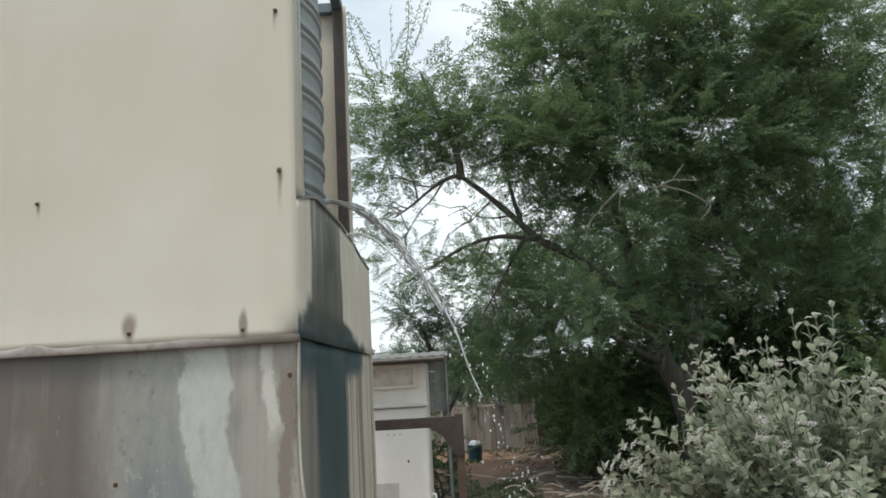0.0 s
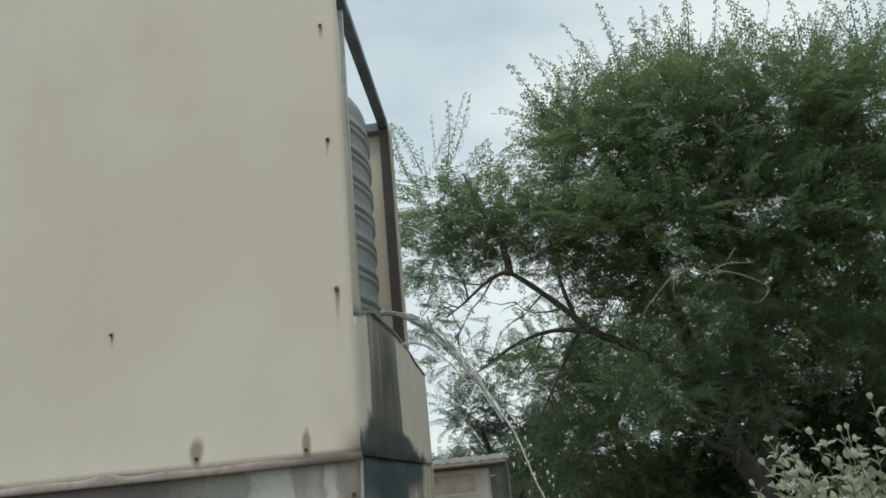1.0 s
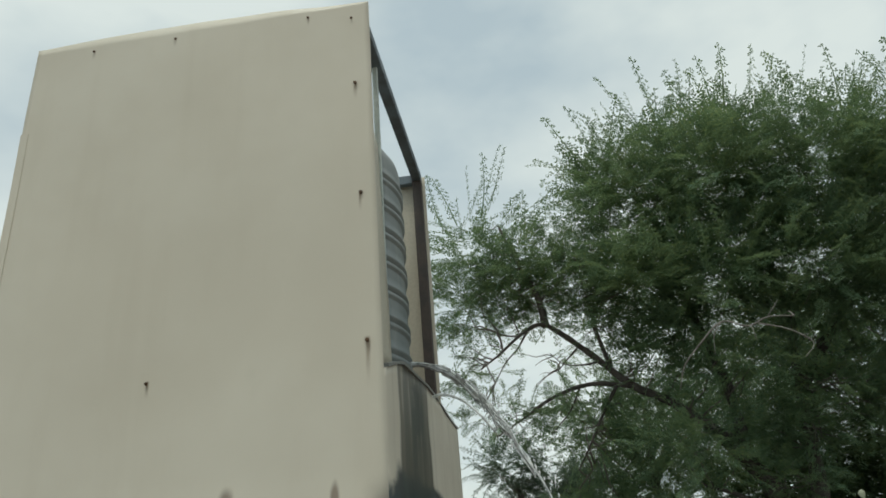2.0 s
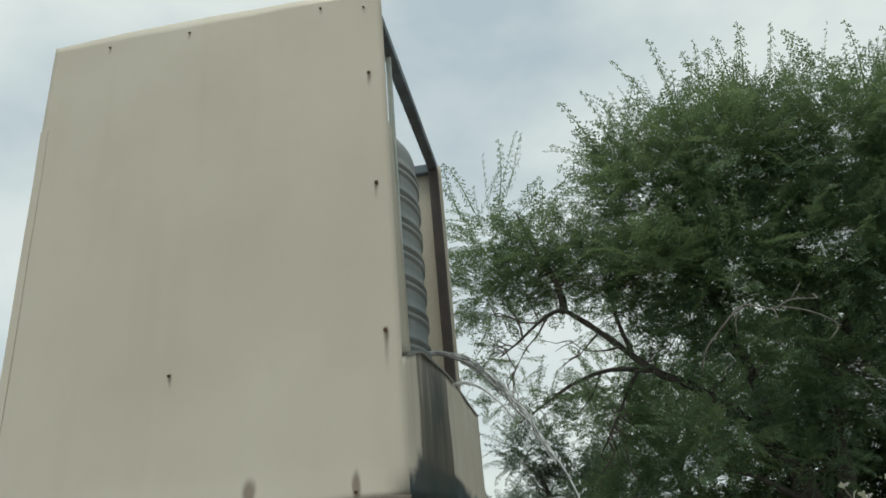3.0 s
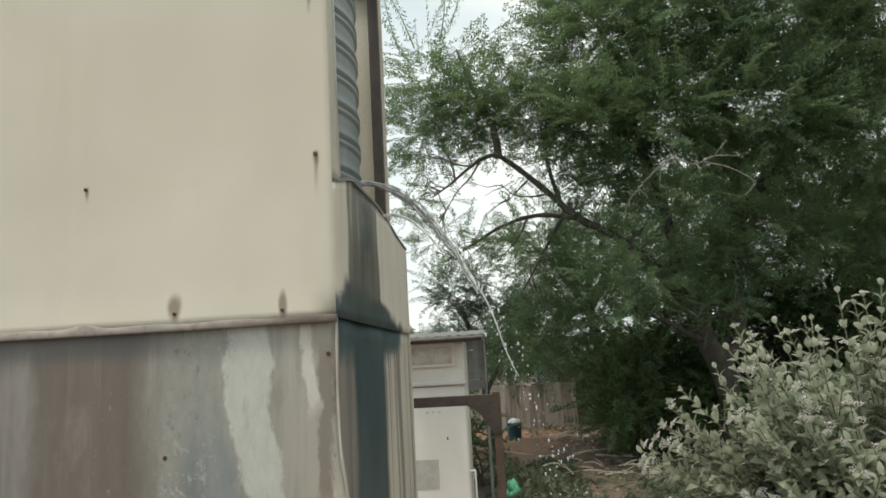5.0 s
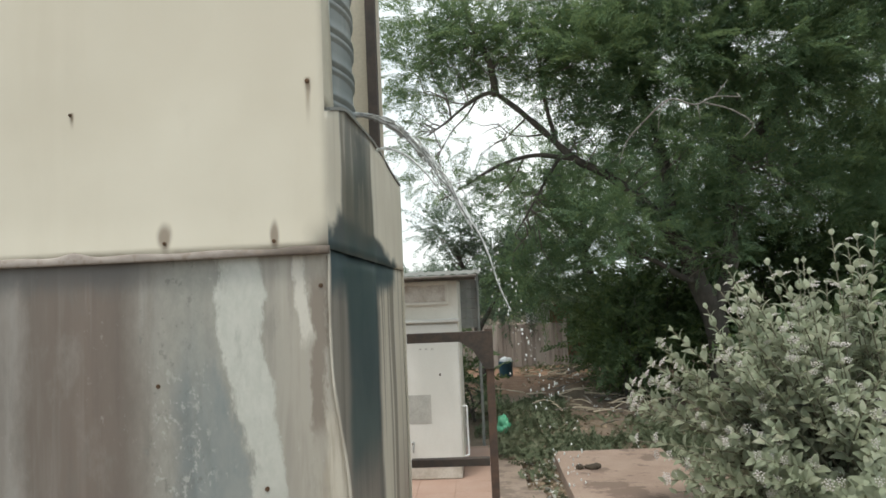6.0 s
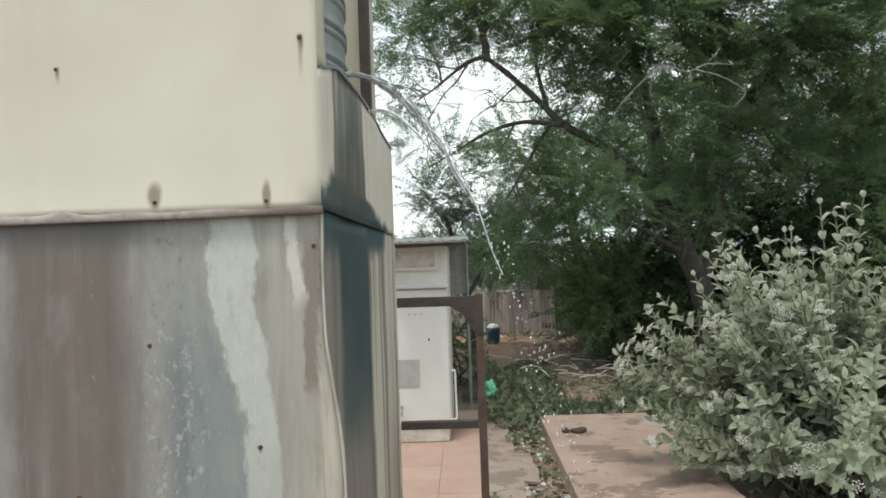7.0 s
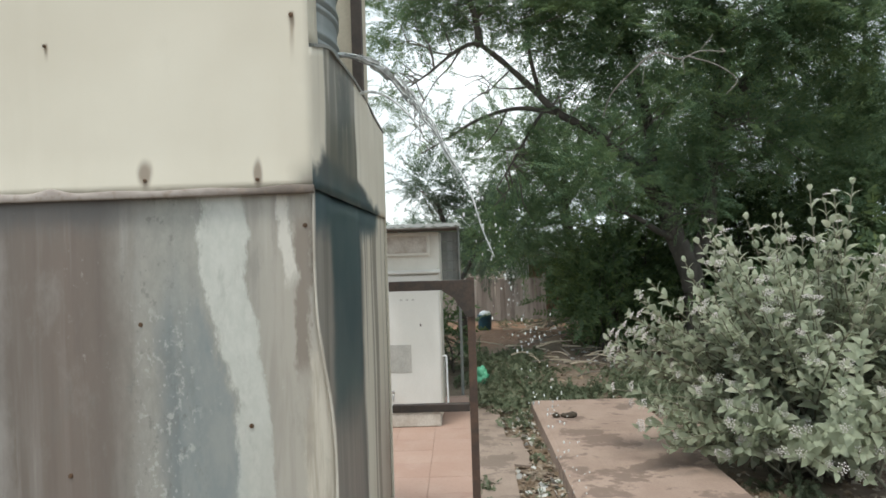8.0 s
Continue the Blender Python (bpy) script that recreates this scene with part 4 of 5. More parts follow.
def build_booth():
    b = thing("white_booth", (-0.75, 7.9, 0), "small white painted booth with a louvred vent and dirty plinth", "booth")
    x0, x1, y0, y1 = -1.35, -0.17, 7.35, 8.45
    part("body", box((x0, y0 + 0.03, 0.13), (x1, y1, 2.13), 0.01), M_WHITE2, b)
    part("plinth", box((x0 + 0.02, y0 + 0.015, 0.0), (x1 - 0.03, y1 - 0.03, 0.15), 0.012), M_PLINTH, b, "scuffed dirty plinth")
    d = part("door", box((x0 + 0.05, y0, 0.16), (x1 - 0.015, y0 + 0.028, 1.66), 0.008), M_WHITE, b, "plain white door panel")
    part("grey_patch", box((-0.76, y0 - 0.004, 0.60), (-0.505, y0 - 0.0005, 0.905), 0.001), M_PATCH, d, "faded grey painted square")
    tap = tube([(-0.71, y0, 0.38), (-0.71, y0 - 0.05, 0.38), (-0.71, y0 - 0.075, 0.36), (-0.71, y0 - 0.08, 0.31)], 0.012, 0.010, 8)
    box((-0.725, y0 - 0.055, 0.385), (-0.695, y0 - 0.045, 0.42), 0.003, tap)
    part("tap", tap, M_CHROME, d, "small metal tap", True)
    for x in (-0.60, -0.535, -0.47):
        part("rivet", box((x - 0.014, y0 - 0.003, 1.385), (x + 0.014, y0 - 0.0005, 1.402), 0.001), M_PATCH, d)
    part("chip", box((-0.405, y0 - 0.003, 1.10), (-0.387, y0 - 0.0005, 1.13), 0.001), M_ROOF, d)
    part("drip_ledge", box((x0 - 0.01, y0 - 0.035, 1.675), (x1 + 0.012, y0 + 0.029, 1.715), 0.008), M_WHITE, b, "projecting white ledge")
    fr = box((x0 + 0.05, y0 - 0.006, 2.085), (-0.275, y0 + 0.029, 2.125), 0.004)
    box((x0 + 0.05, y0 - 0.006, 1.87), (-0.275, y0 + 0.029, 1.90), 0.004, fr)
    box((-0.305, y0 - 0.006, 1.901), (-0.275, y0 + 0.029, 2.084), 0.004, fr)
    box((x0 + 0.05, y0 - 0.006, 1.901), (x0 + 0.08, y0 + 0.029, 2.084), 0.004, fr)
    v = part("vent", fr, M_WHITE2, b, "vent with a raised frame")
    bm = box((x0 + 0.082, y0 + 0.008, 1.902), (-0.307, y0 + 0.014, 2.083), 0.001)
    bmesh.ops.rotate(bm, verts=bm.verts, cent=(0, y0 + 0.011, 1.99), matrix=Matrix.Rotation(radians(-4), 3, "X"))
    part("vent_panel", bm, M_PLINTH, v, "dusty recessed panel")
    roof = slab_grid((x0 - 0.15, 7.12, 2.165), (x1 - x0 + 0.36, 0, 0), (0, 1.7, 0.06), 40, 2, (0, 0, 1), 0.012, lambda s, t: 0.003 * math.sin(s * 60))
    part("roof", roof, M_ROOF, b, "thin dark corrugated roof sheet")
    part("roof_batten", box((x0 - 0.14, 7.2, 2.128), (x1 + 0.20, 7.24, 2.155), 0.003), M_ROOF, b)
    part("grab_rail", tube([(x1, 7.40, 0.76), (x1 + 0.03, 7.40, 0.765), (x1 + 0.045, 7.40, 0.74), (x1 + 0.047, 7.40, 0.5), (x1 + 0.05, 7.40, 0.28), (x1 + 0.04, 7.40, 0.24), (x1, 7.40, 0.235)], 0.011, 0.011, 8), M_FOAM, b, "white bent pipe", True)


def build_lean_to():
    s = thing("lean_to_shed", (-0.6, 9.1, 0), "grey cement-sheet lean-to on thin poles behind the booth", "shed")
    for i in range(5):
        z = 1.52 + i * 0.13
        part("side_sheet", slab_grid((-1.6, 9.05 + 0.004 * i, z), (1.63, 0, 0), (0, 0, 0.125), 24, 1, (0, -1, 0), 0.01, lambda q, t: 0.006 * math.sin(q * 90)), M_GREYSH, s)
    part("sheet_roof", slab_grid((-1.7, 8.86, 2.24), (1.78, 0, 0), (0, 1.6, 0.10), 30, 2, (0, 0, 1), 0.012, lambda q, t: 0.012 * math.sin(q * 80)), M_GREYSH, s)
    for x, y in ((0.045, 9.03), (-1.6, 9.1), (0.045, 10.3), (-1.6, 10.3)):
        part("pole", tube([(x, y, -0.05), (x, y, 2.24)], 0.02, 0.018, 8), M_GREYSH, s)


def build_fence():
    f = thing("board_fence", (1.0, 18.3, 0), "weathered grey-brown upright board fence", "fence")
    rng = random.Random(3)
    bm = box((-0.065, -0.011, 0), (0.065, 0.011, 1.0), 0.006)
    me = mesh_of("board", bm, M_BOARD)
    x = -0.9
    while x < 2.34:
        ob = new("board", me)
        ob.parent = f
        ob.matrix_parent_inverse = f.matrix_basis.inverted()
        w = rng.uniform(0.75, 1.1)
        h = rng.uniform(1.10, 1.17)
        ob.matrix_basis = pose(x + 0.065 * w, 18.3 + rng.uniform(-0.012, 0.012), -0.02, 0, rng.uniform(-0.8, 0.8), rng.uniform(-5, 5)) @ Matrix.Diagonal((w, 1, h, 1))
        x += 0.132 * w + rng.uniform(-0.002, 0.006)
    for z in (0.25, 0.9):
        part("rail", box((-0.95, 18.325, z), (2.36, 18.37, z + 0.06), 0.006), M_BOARD, f)
    for x in (-0.9, 0.75, 2.33):
        part("fence_post", box((x - 0.04, 18.372, -0.1), (x + 0.04, 18.45, 1.2), 0.01), M_BOARD, f)


def build_hut():
    h = thing("far_hut", (2.0, 21.4, 0), "whitewashed hut with a red-brown wall beyond the fence", "hut")
    part("white_wall", box((1.55, 21.0, -0.1), (2.20, 22.0, 1.62), 0.02), M_HUTW, h)
    part("brown_wall", box((2.205, 21.05, -0.1), (3.3, 22.0, 1.52), 0.02), M_HUTR, h)
    part("hut_roof", box((1.45, 20.9, 1.625), (3.4, 22.1, 1.68), 0.01), M_HUTR, h)


def build_small_things():
    c = (0.62, 16.2)
    z = ground_height(*c)
    p = [(0, z), (0.14, z), (0.155, z + 0.02), (0.17, z + 0.34), (0.18, z + 0.36), (0.165, z + 0.36), (0.155, z + 0.33), (0, z + 0.33)]
    b = thing("plastic_tub", (c[0], c[1], z), "dark blue plastic tub heaped with white scraps, standing on the soil", "tub")
    part("tub_wall", lathe(p, 24, c), M_BLUE, b, smooth=True)
    bm = bmesh.new()
    bmesh.ops.create_icosphere(bm, subdivisions=3, radius=0.14, matrix=Matrix.Translation((c[0], c[1], z + 0.36)) @ Matrix.Diagonal((1, 1, 0.7, 1)))
    for v in bm.verts:
        v.co += Vector((1, 1, 1)) * 0.03 * noise.noise(v.co * 12)
    part("scraps", bm, M_FOAM, b, "crumpled white scraps", True)
    c = (0.33, 9.7)
    z = ground_height(*c)
    bm = bmesh.new()
    bmesh.ops.create_icosphere(bm, subdivisions=4, radius=1, matrix=Matrix.Translation((c[0], c[1], z + 0.13)) @ Matrix.Diagonal((0.085, 0.08, 0.15, 1)))
    for v in bm.verts:
        d = (v.co - Vector((c[0], c[1], z + 0.1))).normalized()
        v.co += d * (0.05 * noise.noise(v.co * 14) + 0.025 * noise.noise(v.co * 40))
        v.co.z = max(v.co.z, z)
    single("polythene_bag", bm, M_GREEN, "crumpled green polythene bag lying in the weeds", "bag", smooth=True)
    bm = bmesh.new()
    rng = random.Random(9)
    for i in range(9):
        q = Vector((1.156 + rng.gauss(0, 0.06), 7.16 + rng.gauss(0, 0.03), 0.140))
        bmesh.ops.create_icosphere(bm, subdivisions=2, radius=rng.uniform(0.022, 0.045), matrix=Matrix.Translation(q) @ Matrix.Diagonal((1.3, 1, 0.9, 1)))
    for v in bm.verts:
        v.co += Vector((1, 1, 0.6)) * 0.012 * noise.noise(v.co * 30)
    single("dry_clod", bm, M_DUNG, "dark crumbled clod of dry leaves on the slab", "debris", smooth=True)


# ---- plants ----


def limb_set(t, limbs, mat, name="limb", seg=9):
    for pts, r0, r1 in limbs:
        part(name, tube(pts, r0, r1, seg, rough=0.35, per=6, power=0.9), mat, t, smooth=True)


def twigs(rng, limbs, clumps, per, r=0.016):
    """Thin crooked branches from the limbs into the clumps, as one bmesh."""
    bm = bmesh.new()
    knots = [Vector(q) for pts, _, _ in limbs for q in smooth_path(pts, 4)]
    for c, rr, *_ in clumps:
        c, rr = Vector(c), Vector(rr)
        near = sorted(knots, key=lambda q: (q - c).length)[:6]
        for _ in range(per):
            a = rng.choice(near)
            d = Vector((rng.gauss(0, 1), rng.gauss(0, 1), rng.gauss(0.25, 1))).normalized()
            b = c + Vector((d.x * rr.x, d.y * rr.y, d.z * rr.z)) * rng.uniform(0.5, 1.0)
            L = (b - a).length
            if L > 1.6:
                continue
            pts = [a + (b - a) * f + Vector((rng.gauss(0, 1), rng.gauss(0, 1), rng.gauss(0.5, 1))) * 0.06 * L * math.sin(math.pi * f) for f in (0, 0.25, 0.5, 0.75, 1)]
            tube(pts, r * min(1.6, 0.5 + L * 0.4), 0.003, 5, bm, per=2)
    return bm


def build_tree(name, base, label, limbs, clumps, mat, seed, twig_per=7, size=1.0, shoots=0, group="", share=0.22, leaders=()):
    rng = np.random.default_rng(seed)
    pr = random.Random(seed)
    t = thing(name, base, label, "tree", group)
    (pts, r0, r1), rest = limbs[0], limbs[1:]
    part("trunk", tube(pts, r0, r1, 12, rough=0.4, per=7), M_BARK, t, smooth=True)
    limb_set(t, rest, M_BARK)
    part("branchwork", twigs(pr, limbs, clumps, twig_per), M_TWIG, t, smooth=True, kind="stuff")
    slim = [frond(rng, 1.25, 17, rng.uniform(-0.05, 0.35), 0.062, 0.026, 0.42, 0.012) for _ in range(6)]
    temps = [frond(rng, 1.0, 13, rng.uniform(0.05, 0.55)) for _ in range(9)] + slim[:3]
    P, D, S = [], [], []
    for c, r, n in clumps:
        n = max(4, int(n * share))
        d = rng.normal(size=(n, 3))
        d /= np.linalg.norm(d, axis=1, keepdims=True)
        lump = np.array([1 + 0.4 * noise.noise(Vector(q) * 2.3 + Vector(c)) for q in d])
        rad = (0.25 + 0.6 * rng.random(n)) * lump
        P.append(np.array(c) + d * rad[:, None] * np.array(r) + rng.normal(0, 0.06, (n, 3)))
        D.append(d * np.array([1.0, 1.0, 0.55]) + rng.normal(0, 0.35, d.shape) + np.array([0, 0, 0.12]))
        S.append(size * (0.45 + 0.5 * rng.random(n)) * min(1.0, 0.5 + 0.6 * min(r)))
    P, D, S = np.concatenate(P), np.concatenate(D), np.concatenate(S)
    part("crown", quads_mesh("crown", scatter(rng, temps, P, D, S), mat), mat, t, "feathery fine-leaved crown", kind="stuff")
    if shoots:
        hi = [(c, r) for c, r, n in clumps if c[2] + r[2] > 7.9]
        P, D = [], []
        for _ in range(shoots):
            c, r = hi[rng.integers(len(hi))]
            a = rng.uniform(0, 2 * math.pi)
            e = rng.uniform(0.35, 1.3)
            d = np.array([math.cos(a) * math.cos(e), math.sin(a) * math.cos(e), math.sin(e)])
            P.append(np.array(c) + d * np.array(r) * 0.7)
            D.append(d + np.array([0, 0, 0.15]) + rng.normal(0, 0.4, 3))
        for p, d in leaders:
            P += [np.array(p), np.array(p) + np.array(d) * 0.45]
            D += [np.array(d, float), np.array(d) + rng.normal(0, 0.18, 3)]
        P, D = np.array(P), np.array(D)
        part("leader_growth", quads_mesh("leader_growth", scatter(rng, slim, P, D, 0.7 + 0.45 * rng.random(len(P))), mat), mat, t, "thin arching leader shoots", kind="stuff")
    return t


def build_trees():
    trunk = [(4.05, 11.5, -0.1), (3.98, 11.4, 0.8), (3.85, 11.3, 1.5), (3.62, 11.2, 2.0), (3.45, 11.2, 2.5), (3.0, 11.2, 3.2)]
    limbs = [(trunk, 0.21, 0.12),
             ([(3.0, 11.2, 3.2), (2.35, 11.15, 3.75), (1.75, 11.1, 4.1), (1.25, 11.1, 4.6), (0.75, 11.05, 5.05), (0.42, 11.0, 5.25), (0.05, 11.0, 5.1), (-0.35, 11.0, 4.8), (-0.65, 11.0, 4.6)], 0.085, 0.010),
             ([(0.5, 11.05, 5.22), (0.42, 11.1, 5.8), (0.15, 11.2, 6.5), (-0.1, 11.3, 7.3)], 0.07, 0.02),
             ([(0.2, 11.0, 5.2), (0.0, 11.0, 4.9), (-0.25, 11.0, 4.65), (-0.5, 11.0, 4.25)], 0.020, 0.006),
             ([(1.0, 11.1, 4.85), (0.75, 11.0, 4.6), (0.6, 11.0, 4.45)], 0.018, 0.006),
             ([(1.3, 11.1, 4.55), (1.0, 11.0, 4.5), (0.7, 11.0, 4.55), (0.5, 11.0, 4.75)], 0.018, 0.006),
             ([(0.9, 11.1, 4.15), (0.7, 11.0, 3.8), (0.35, 11.0, 3.45)], 0.022, 0.006),
             ([(1.5, 11.1, 4.15), (1.2, 11.0, 3.7), (0.9, 11.0, 3.2), (0.7, 11.0, 2.9)], 0.03, 0.008),
             ([(1.75, 11.1, 4.1), (1.1, 11.1, 4.2), (0.5, 11.0, 4.05), (-0.05, 11.0, 3.75), (-0.5, 11.0, 3.5)], 0.045, 0.010),
             ([(1.45, 11.1, 4.45), (1.32, 11.1, 5.0), (1.25, 11.1, 5.6)], 0.045, 0.02),
             ([(3.85, 11.3, 1.5), (4.15, 11.3, 2.1), (4.25, 11.3, 2.9), (4.3, 11.3, 3.8), (4.5, 11.4, 5.2), (4.3, 11.5, 6.8)], 0.15, 0.05),
             ([(3.62, 11.2, 2.0), (3.3, 11.0, 2.1), (2.9, 10.9, 2.35), (2.5, 10.9, 2.5)], 0.07, 0.02),
             ([(3.3, 11.2, 2.8), (3.2, 11.3, 4.2), (2.9, 11.4, 5.6), (2.7, 11.5, 7.2)], 0.10, 0.04),
             ([(4.3, 11.3, 3.8), (5.2, 11.3, 4.9), (6.2, 11.4, 5.8), (6.8, 11.5, 7.2)], 0.10, 0.03)]
    clumps = [((-0.55, 11.4, 6.7), (0.85, 0.9, 0.8), 380), ((-0.75, 11.3, 5.8), (0.6, 0.8, 0.7), 430), ((0.25, 11.2, 6.3), (0.8, 0.8, 0.75), 480), ((0.95, 11.2, 6.1), (0.6, 0.8, 0.75), 460), ((1.7, 11.2, 7.8), (0.4, 0.5, 0.4), 90), ((3.0, 11.2, 8.5), (0.5, 0.5, 0.45), 130), ((4.5, 11.3, 8.5), (0.5, 0.5, 0.4), 120), ((6.5, 11.5, 8.5), (0.4, 0.4, 0.55), 110), ((7.6, 11.5, 8.2), (0.6, 0.5, 0.5), 150),
              ((-0.95, 11.2, 4.6), (0.3, 0.6, 0.7), 150), ((-0.75, 11.2, 3.9), (0.3, 0.5, 0.4), 80), ((-0.15, 11.1, 3.75), (0.45, 0.4, 0.22), 130), ((0.55, 11.1, 3.95), (0.45, 0.4, 0.22), 110), ((0.3, 11.0, 4.6), (0.75, 0.35, 0.5), 34),
              ((0.2, 11.2, 5.8), (0.9, 0.7, 0.35), 330), ((1.3, 11.2, 5.25), (0.45, 0.6, 0.5), 115), ((1.05, 11.3, 3.4), (0.6, 0.6, 0.4), 170),
              ((2.2, 11.2, 7.2), (1.15, 1.2, 1.3), 1500), ((2.0, 10.9, 5.7), (0.95, 1.1, 0.9), 1200), ((3.6, 10.7, 7.4), (1.3, 1.5, 1.2), 1700), ((5.1, 10.7, 7.3), (1.5, 1.5, 1.2), 1900),
              ((6.8, 10.9, 7.1), (1.5, 1.5, 1.4), 1800), ((3.2, 10.7, 5.6), (1.2, 1.1, 1.1), 1300), ((4.8, 10.6, 5.6), (1.3, 1.1, 1.2), 1500), ((6.6, 10.8, 5.4), (1.6, 1.2, 1.5), 1900),
              ((5.9, 11.4, 3.9), (1.1, 0.8, 0.9), 560), ((7.7, 11.6, 3.8), (1.4, 1.0, 1.2), 1000), ((2.2, 11.3, 4.5), (0.6, 0.7, 0.6), 420), ((3.2, 10.6, 4.1), (0.7, 0.6, 0.5), 380),
              ((2.5, 10.6, 3.0), (0.7, 0.6, 0.5), 520), ((3.9, 11.7, 3.35), (0.7, 0.5, 0.45), 420), ((4.9, 11.8, 3.7), (0.8, 0.5, 0.7), 420), ((4.7, 12.6, 2.8), (1.1, 0.5, 0.9), 500), ((3.6, 12.8, 3.0), (1.0, 0.5, 0.9), 350), ((4.6, 11.3, 4.5), (0.8, 0.6, 0.6), 320), ((1.6, 11.8, 3.2), (0.6, 0.7, 0.7), 420), ((1.2, 12.2, 2.3), (0.75, 0.7, 0.8), 620), ((3.7, 10.7, 2.5), (0.6, 0.3, 0.5), 260), ((4.2, 10.7, 3.1), (0.6, 0.3, 0.5), 240),
              ((5.6, 13.2, 4.0), (1.6, 0.7, 1.3), 1000), ((8.0, 13.2, 3.9), (1.6, 0.7, 1.4), 1000), ((4.7, 10.7, 3.7), (0.9, 0.5, 0.6), 300), ((5.9, 10.9, 3.1), (1.0, 0.5, 0.7), 320)]
    build_tree("thorn_tree", (4.05, 11.5, 0), "large spreading thorn tree with feathery dark green crown and arching limbs", limbs, clumps, M_LEAF, 11, 8, 1.0, 130, share=0.275,
               leaders=[((-0.75, 11.4, 7.0), (-0.25, 0, 1)), ((-0.6, 11.4, 7.3), (0.1, 0.1, 1)), ((-0.5, 11.4, 7.3), (0.55, 0, 0.8)), ((-0.3, 11.4, 7.1), (0.8, 0.1, 0.6)), ((-0.9, 11.4, 7.0), (-0.5, 0, 0.9)), ((-0.4, 11.3, 7.5), (0.3, 0, 1)),
                        ((2.2, 11.0, 8.2), (-0.3, 0, 1)), ((3.4, 10.9, 8.4), (0.1, 0, 1)), ((4.8, 10.9, 8.4), (0.4, 0, 1))])
    # a bluer, denser tree behind the gap
    build_tree("shade_tree", (0.1, 14.5, 0), "low dense blue-green tree behind the arching limb",
               [([(0.1, 14.5, -0.1), (0.05, 14.5, 0.9), (-0.1, 14.5, 2.0), (-0.4, 14.5, 3.0)], 0.10, 0.04), ([(0.05, 14.5, 1.2), (0.5, 14.5, 2.0), (0.9, 14.4, 2.8)], 0.05, 0.02)],
               [((-0.5, 14.5, 3.3), (0.62, 0.6, 0.55), 620), ((0.35, 14.5, 2.7), (0.7, 0.6, 0.7), 620), ((1.0, 14.6, 2.4), (0.8, 0.7, 1.0), 800)], M_LEAF2, 23, 8)
    far = [((6.0, 17.0), 9.5, 31), ((9.8, 16.5), 9.0, 33), ((3.2, 19.5), 6.4, 35)]
    for (x, y), h, sd in far:
        rr = random.Random(sd)
        limbs = [([(x, y, -0.1), (x + 0.1, y, 1.5), (x - 0.1, y, 3.0)], 0.2, 0.13), ([(x - 0.1, y, 3.0), (x - 1.2, y, 4.6), (x - 1.8, y, h * 0.75)], 0.12, 0.03),
                 ([(x - 0.1, y, 3.0), (x + 0.9, y, 4.8), (x + 1.7, y, h * 0.8)], 0.12, 0.03), ([(x - 0.1, y, 3.0), (x, y, 5.0), (x + 0.2, y, h * 0.85)], 0.12, 0.03)]
        cl = []
        for _ in range(9):
            cl.append(((x + rr.uniform(-2.2, 2.2), y + rr.uniform(-1, 1), rr.uniform(2.2, h - 1.0)), (rr.uniform(1.0, 1.5), 1.0, rr.uniform(0.8, 1.2)), 430))
        build_tree("thorn_tree", (x, y, 0), "thorn tree with dark feathery crown standing further back", limbs, cl, M_LEAF, sd, 5, 1.25, 0, "background trees")
    for x, y, h, sd in ((-2.6, 26.0, 3.1, 41), (-0.9, 27.0, 3.3, 43), (0.9, 25.0, 3.0, 45), (-5.0, 28.0, 3.2, 47)):
        rr = random.Random(sd)
        cl = [((x + rr.uniform(-0.9, 0.9), y + rr.uniform(-0.6, 0.6), h * rr.uniform(0.5, 0.8)), (0.9, 0.7, 0.6), 260) for _ in range(4)]
        build_tree("small_tree", (x, y, 0), "small distant round-headed green tree", [([(x, y, -0.1), (x, y, 0.8), (x + 0.1, y, h * 0.6)], 0.09, 0.05)], cl, M_LEAF2, sd, 4, 1.3, 0, "distant trees")


def build_dead_twig():
    y = 8.7
    t = thing("dead_branch", (3.1, y, 4.0), "bare pale grey dead branch hanging before the crown", "branch")
    for pts, r in (([(2.3, y + 0.2, 4.1), (2.62, y, 4.36), (2.94, y, 4.27), (3.2, y, 4.36), (3.52, y, 4.34)], 0.016), ([(3.07, y, 4.29), (3.4, y, 4.18), (3.66, y, 3.98), (3.52, y, 3.8)], 0.013),
                   ([(2.98, y, 4.28), (3.0, y, 4.07)], 0.009), ([(2.3, y + 0.2, 4.1), (2.12, y + 0.3, 3.9), (2.03, y + 0.4, 3.62)], 0.013), ([(3.2, y, 4.36), (3.38, y, 4.57)], 0.009),
                   ([(3.52, y, 4.34), (3.8, y + 0.8, 4.6), (4.1, y + 1.7, 4.85), (4.3, y + 2.6, 5.0)], 0.016), ([(2.62, y, 4.36), (2.5, y, 4.2), (2.46, y, 3.95)], 0.008)):
        part("twig", tube(pts, r * 0.75, r * 0.4, 6, per=4), M_DEAD, t, smooth=True)


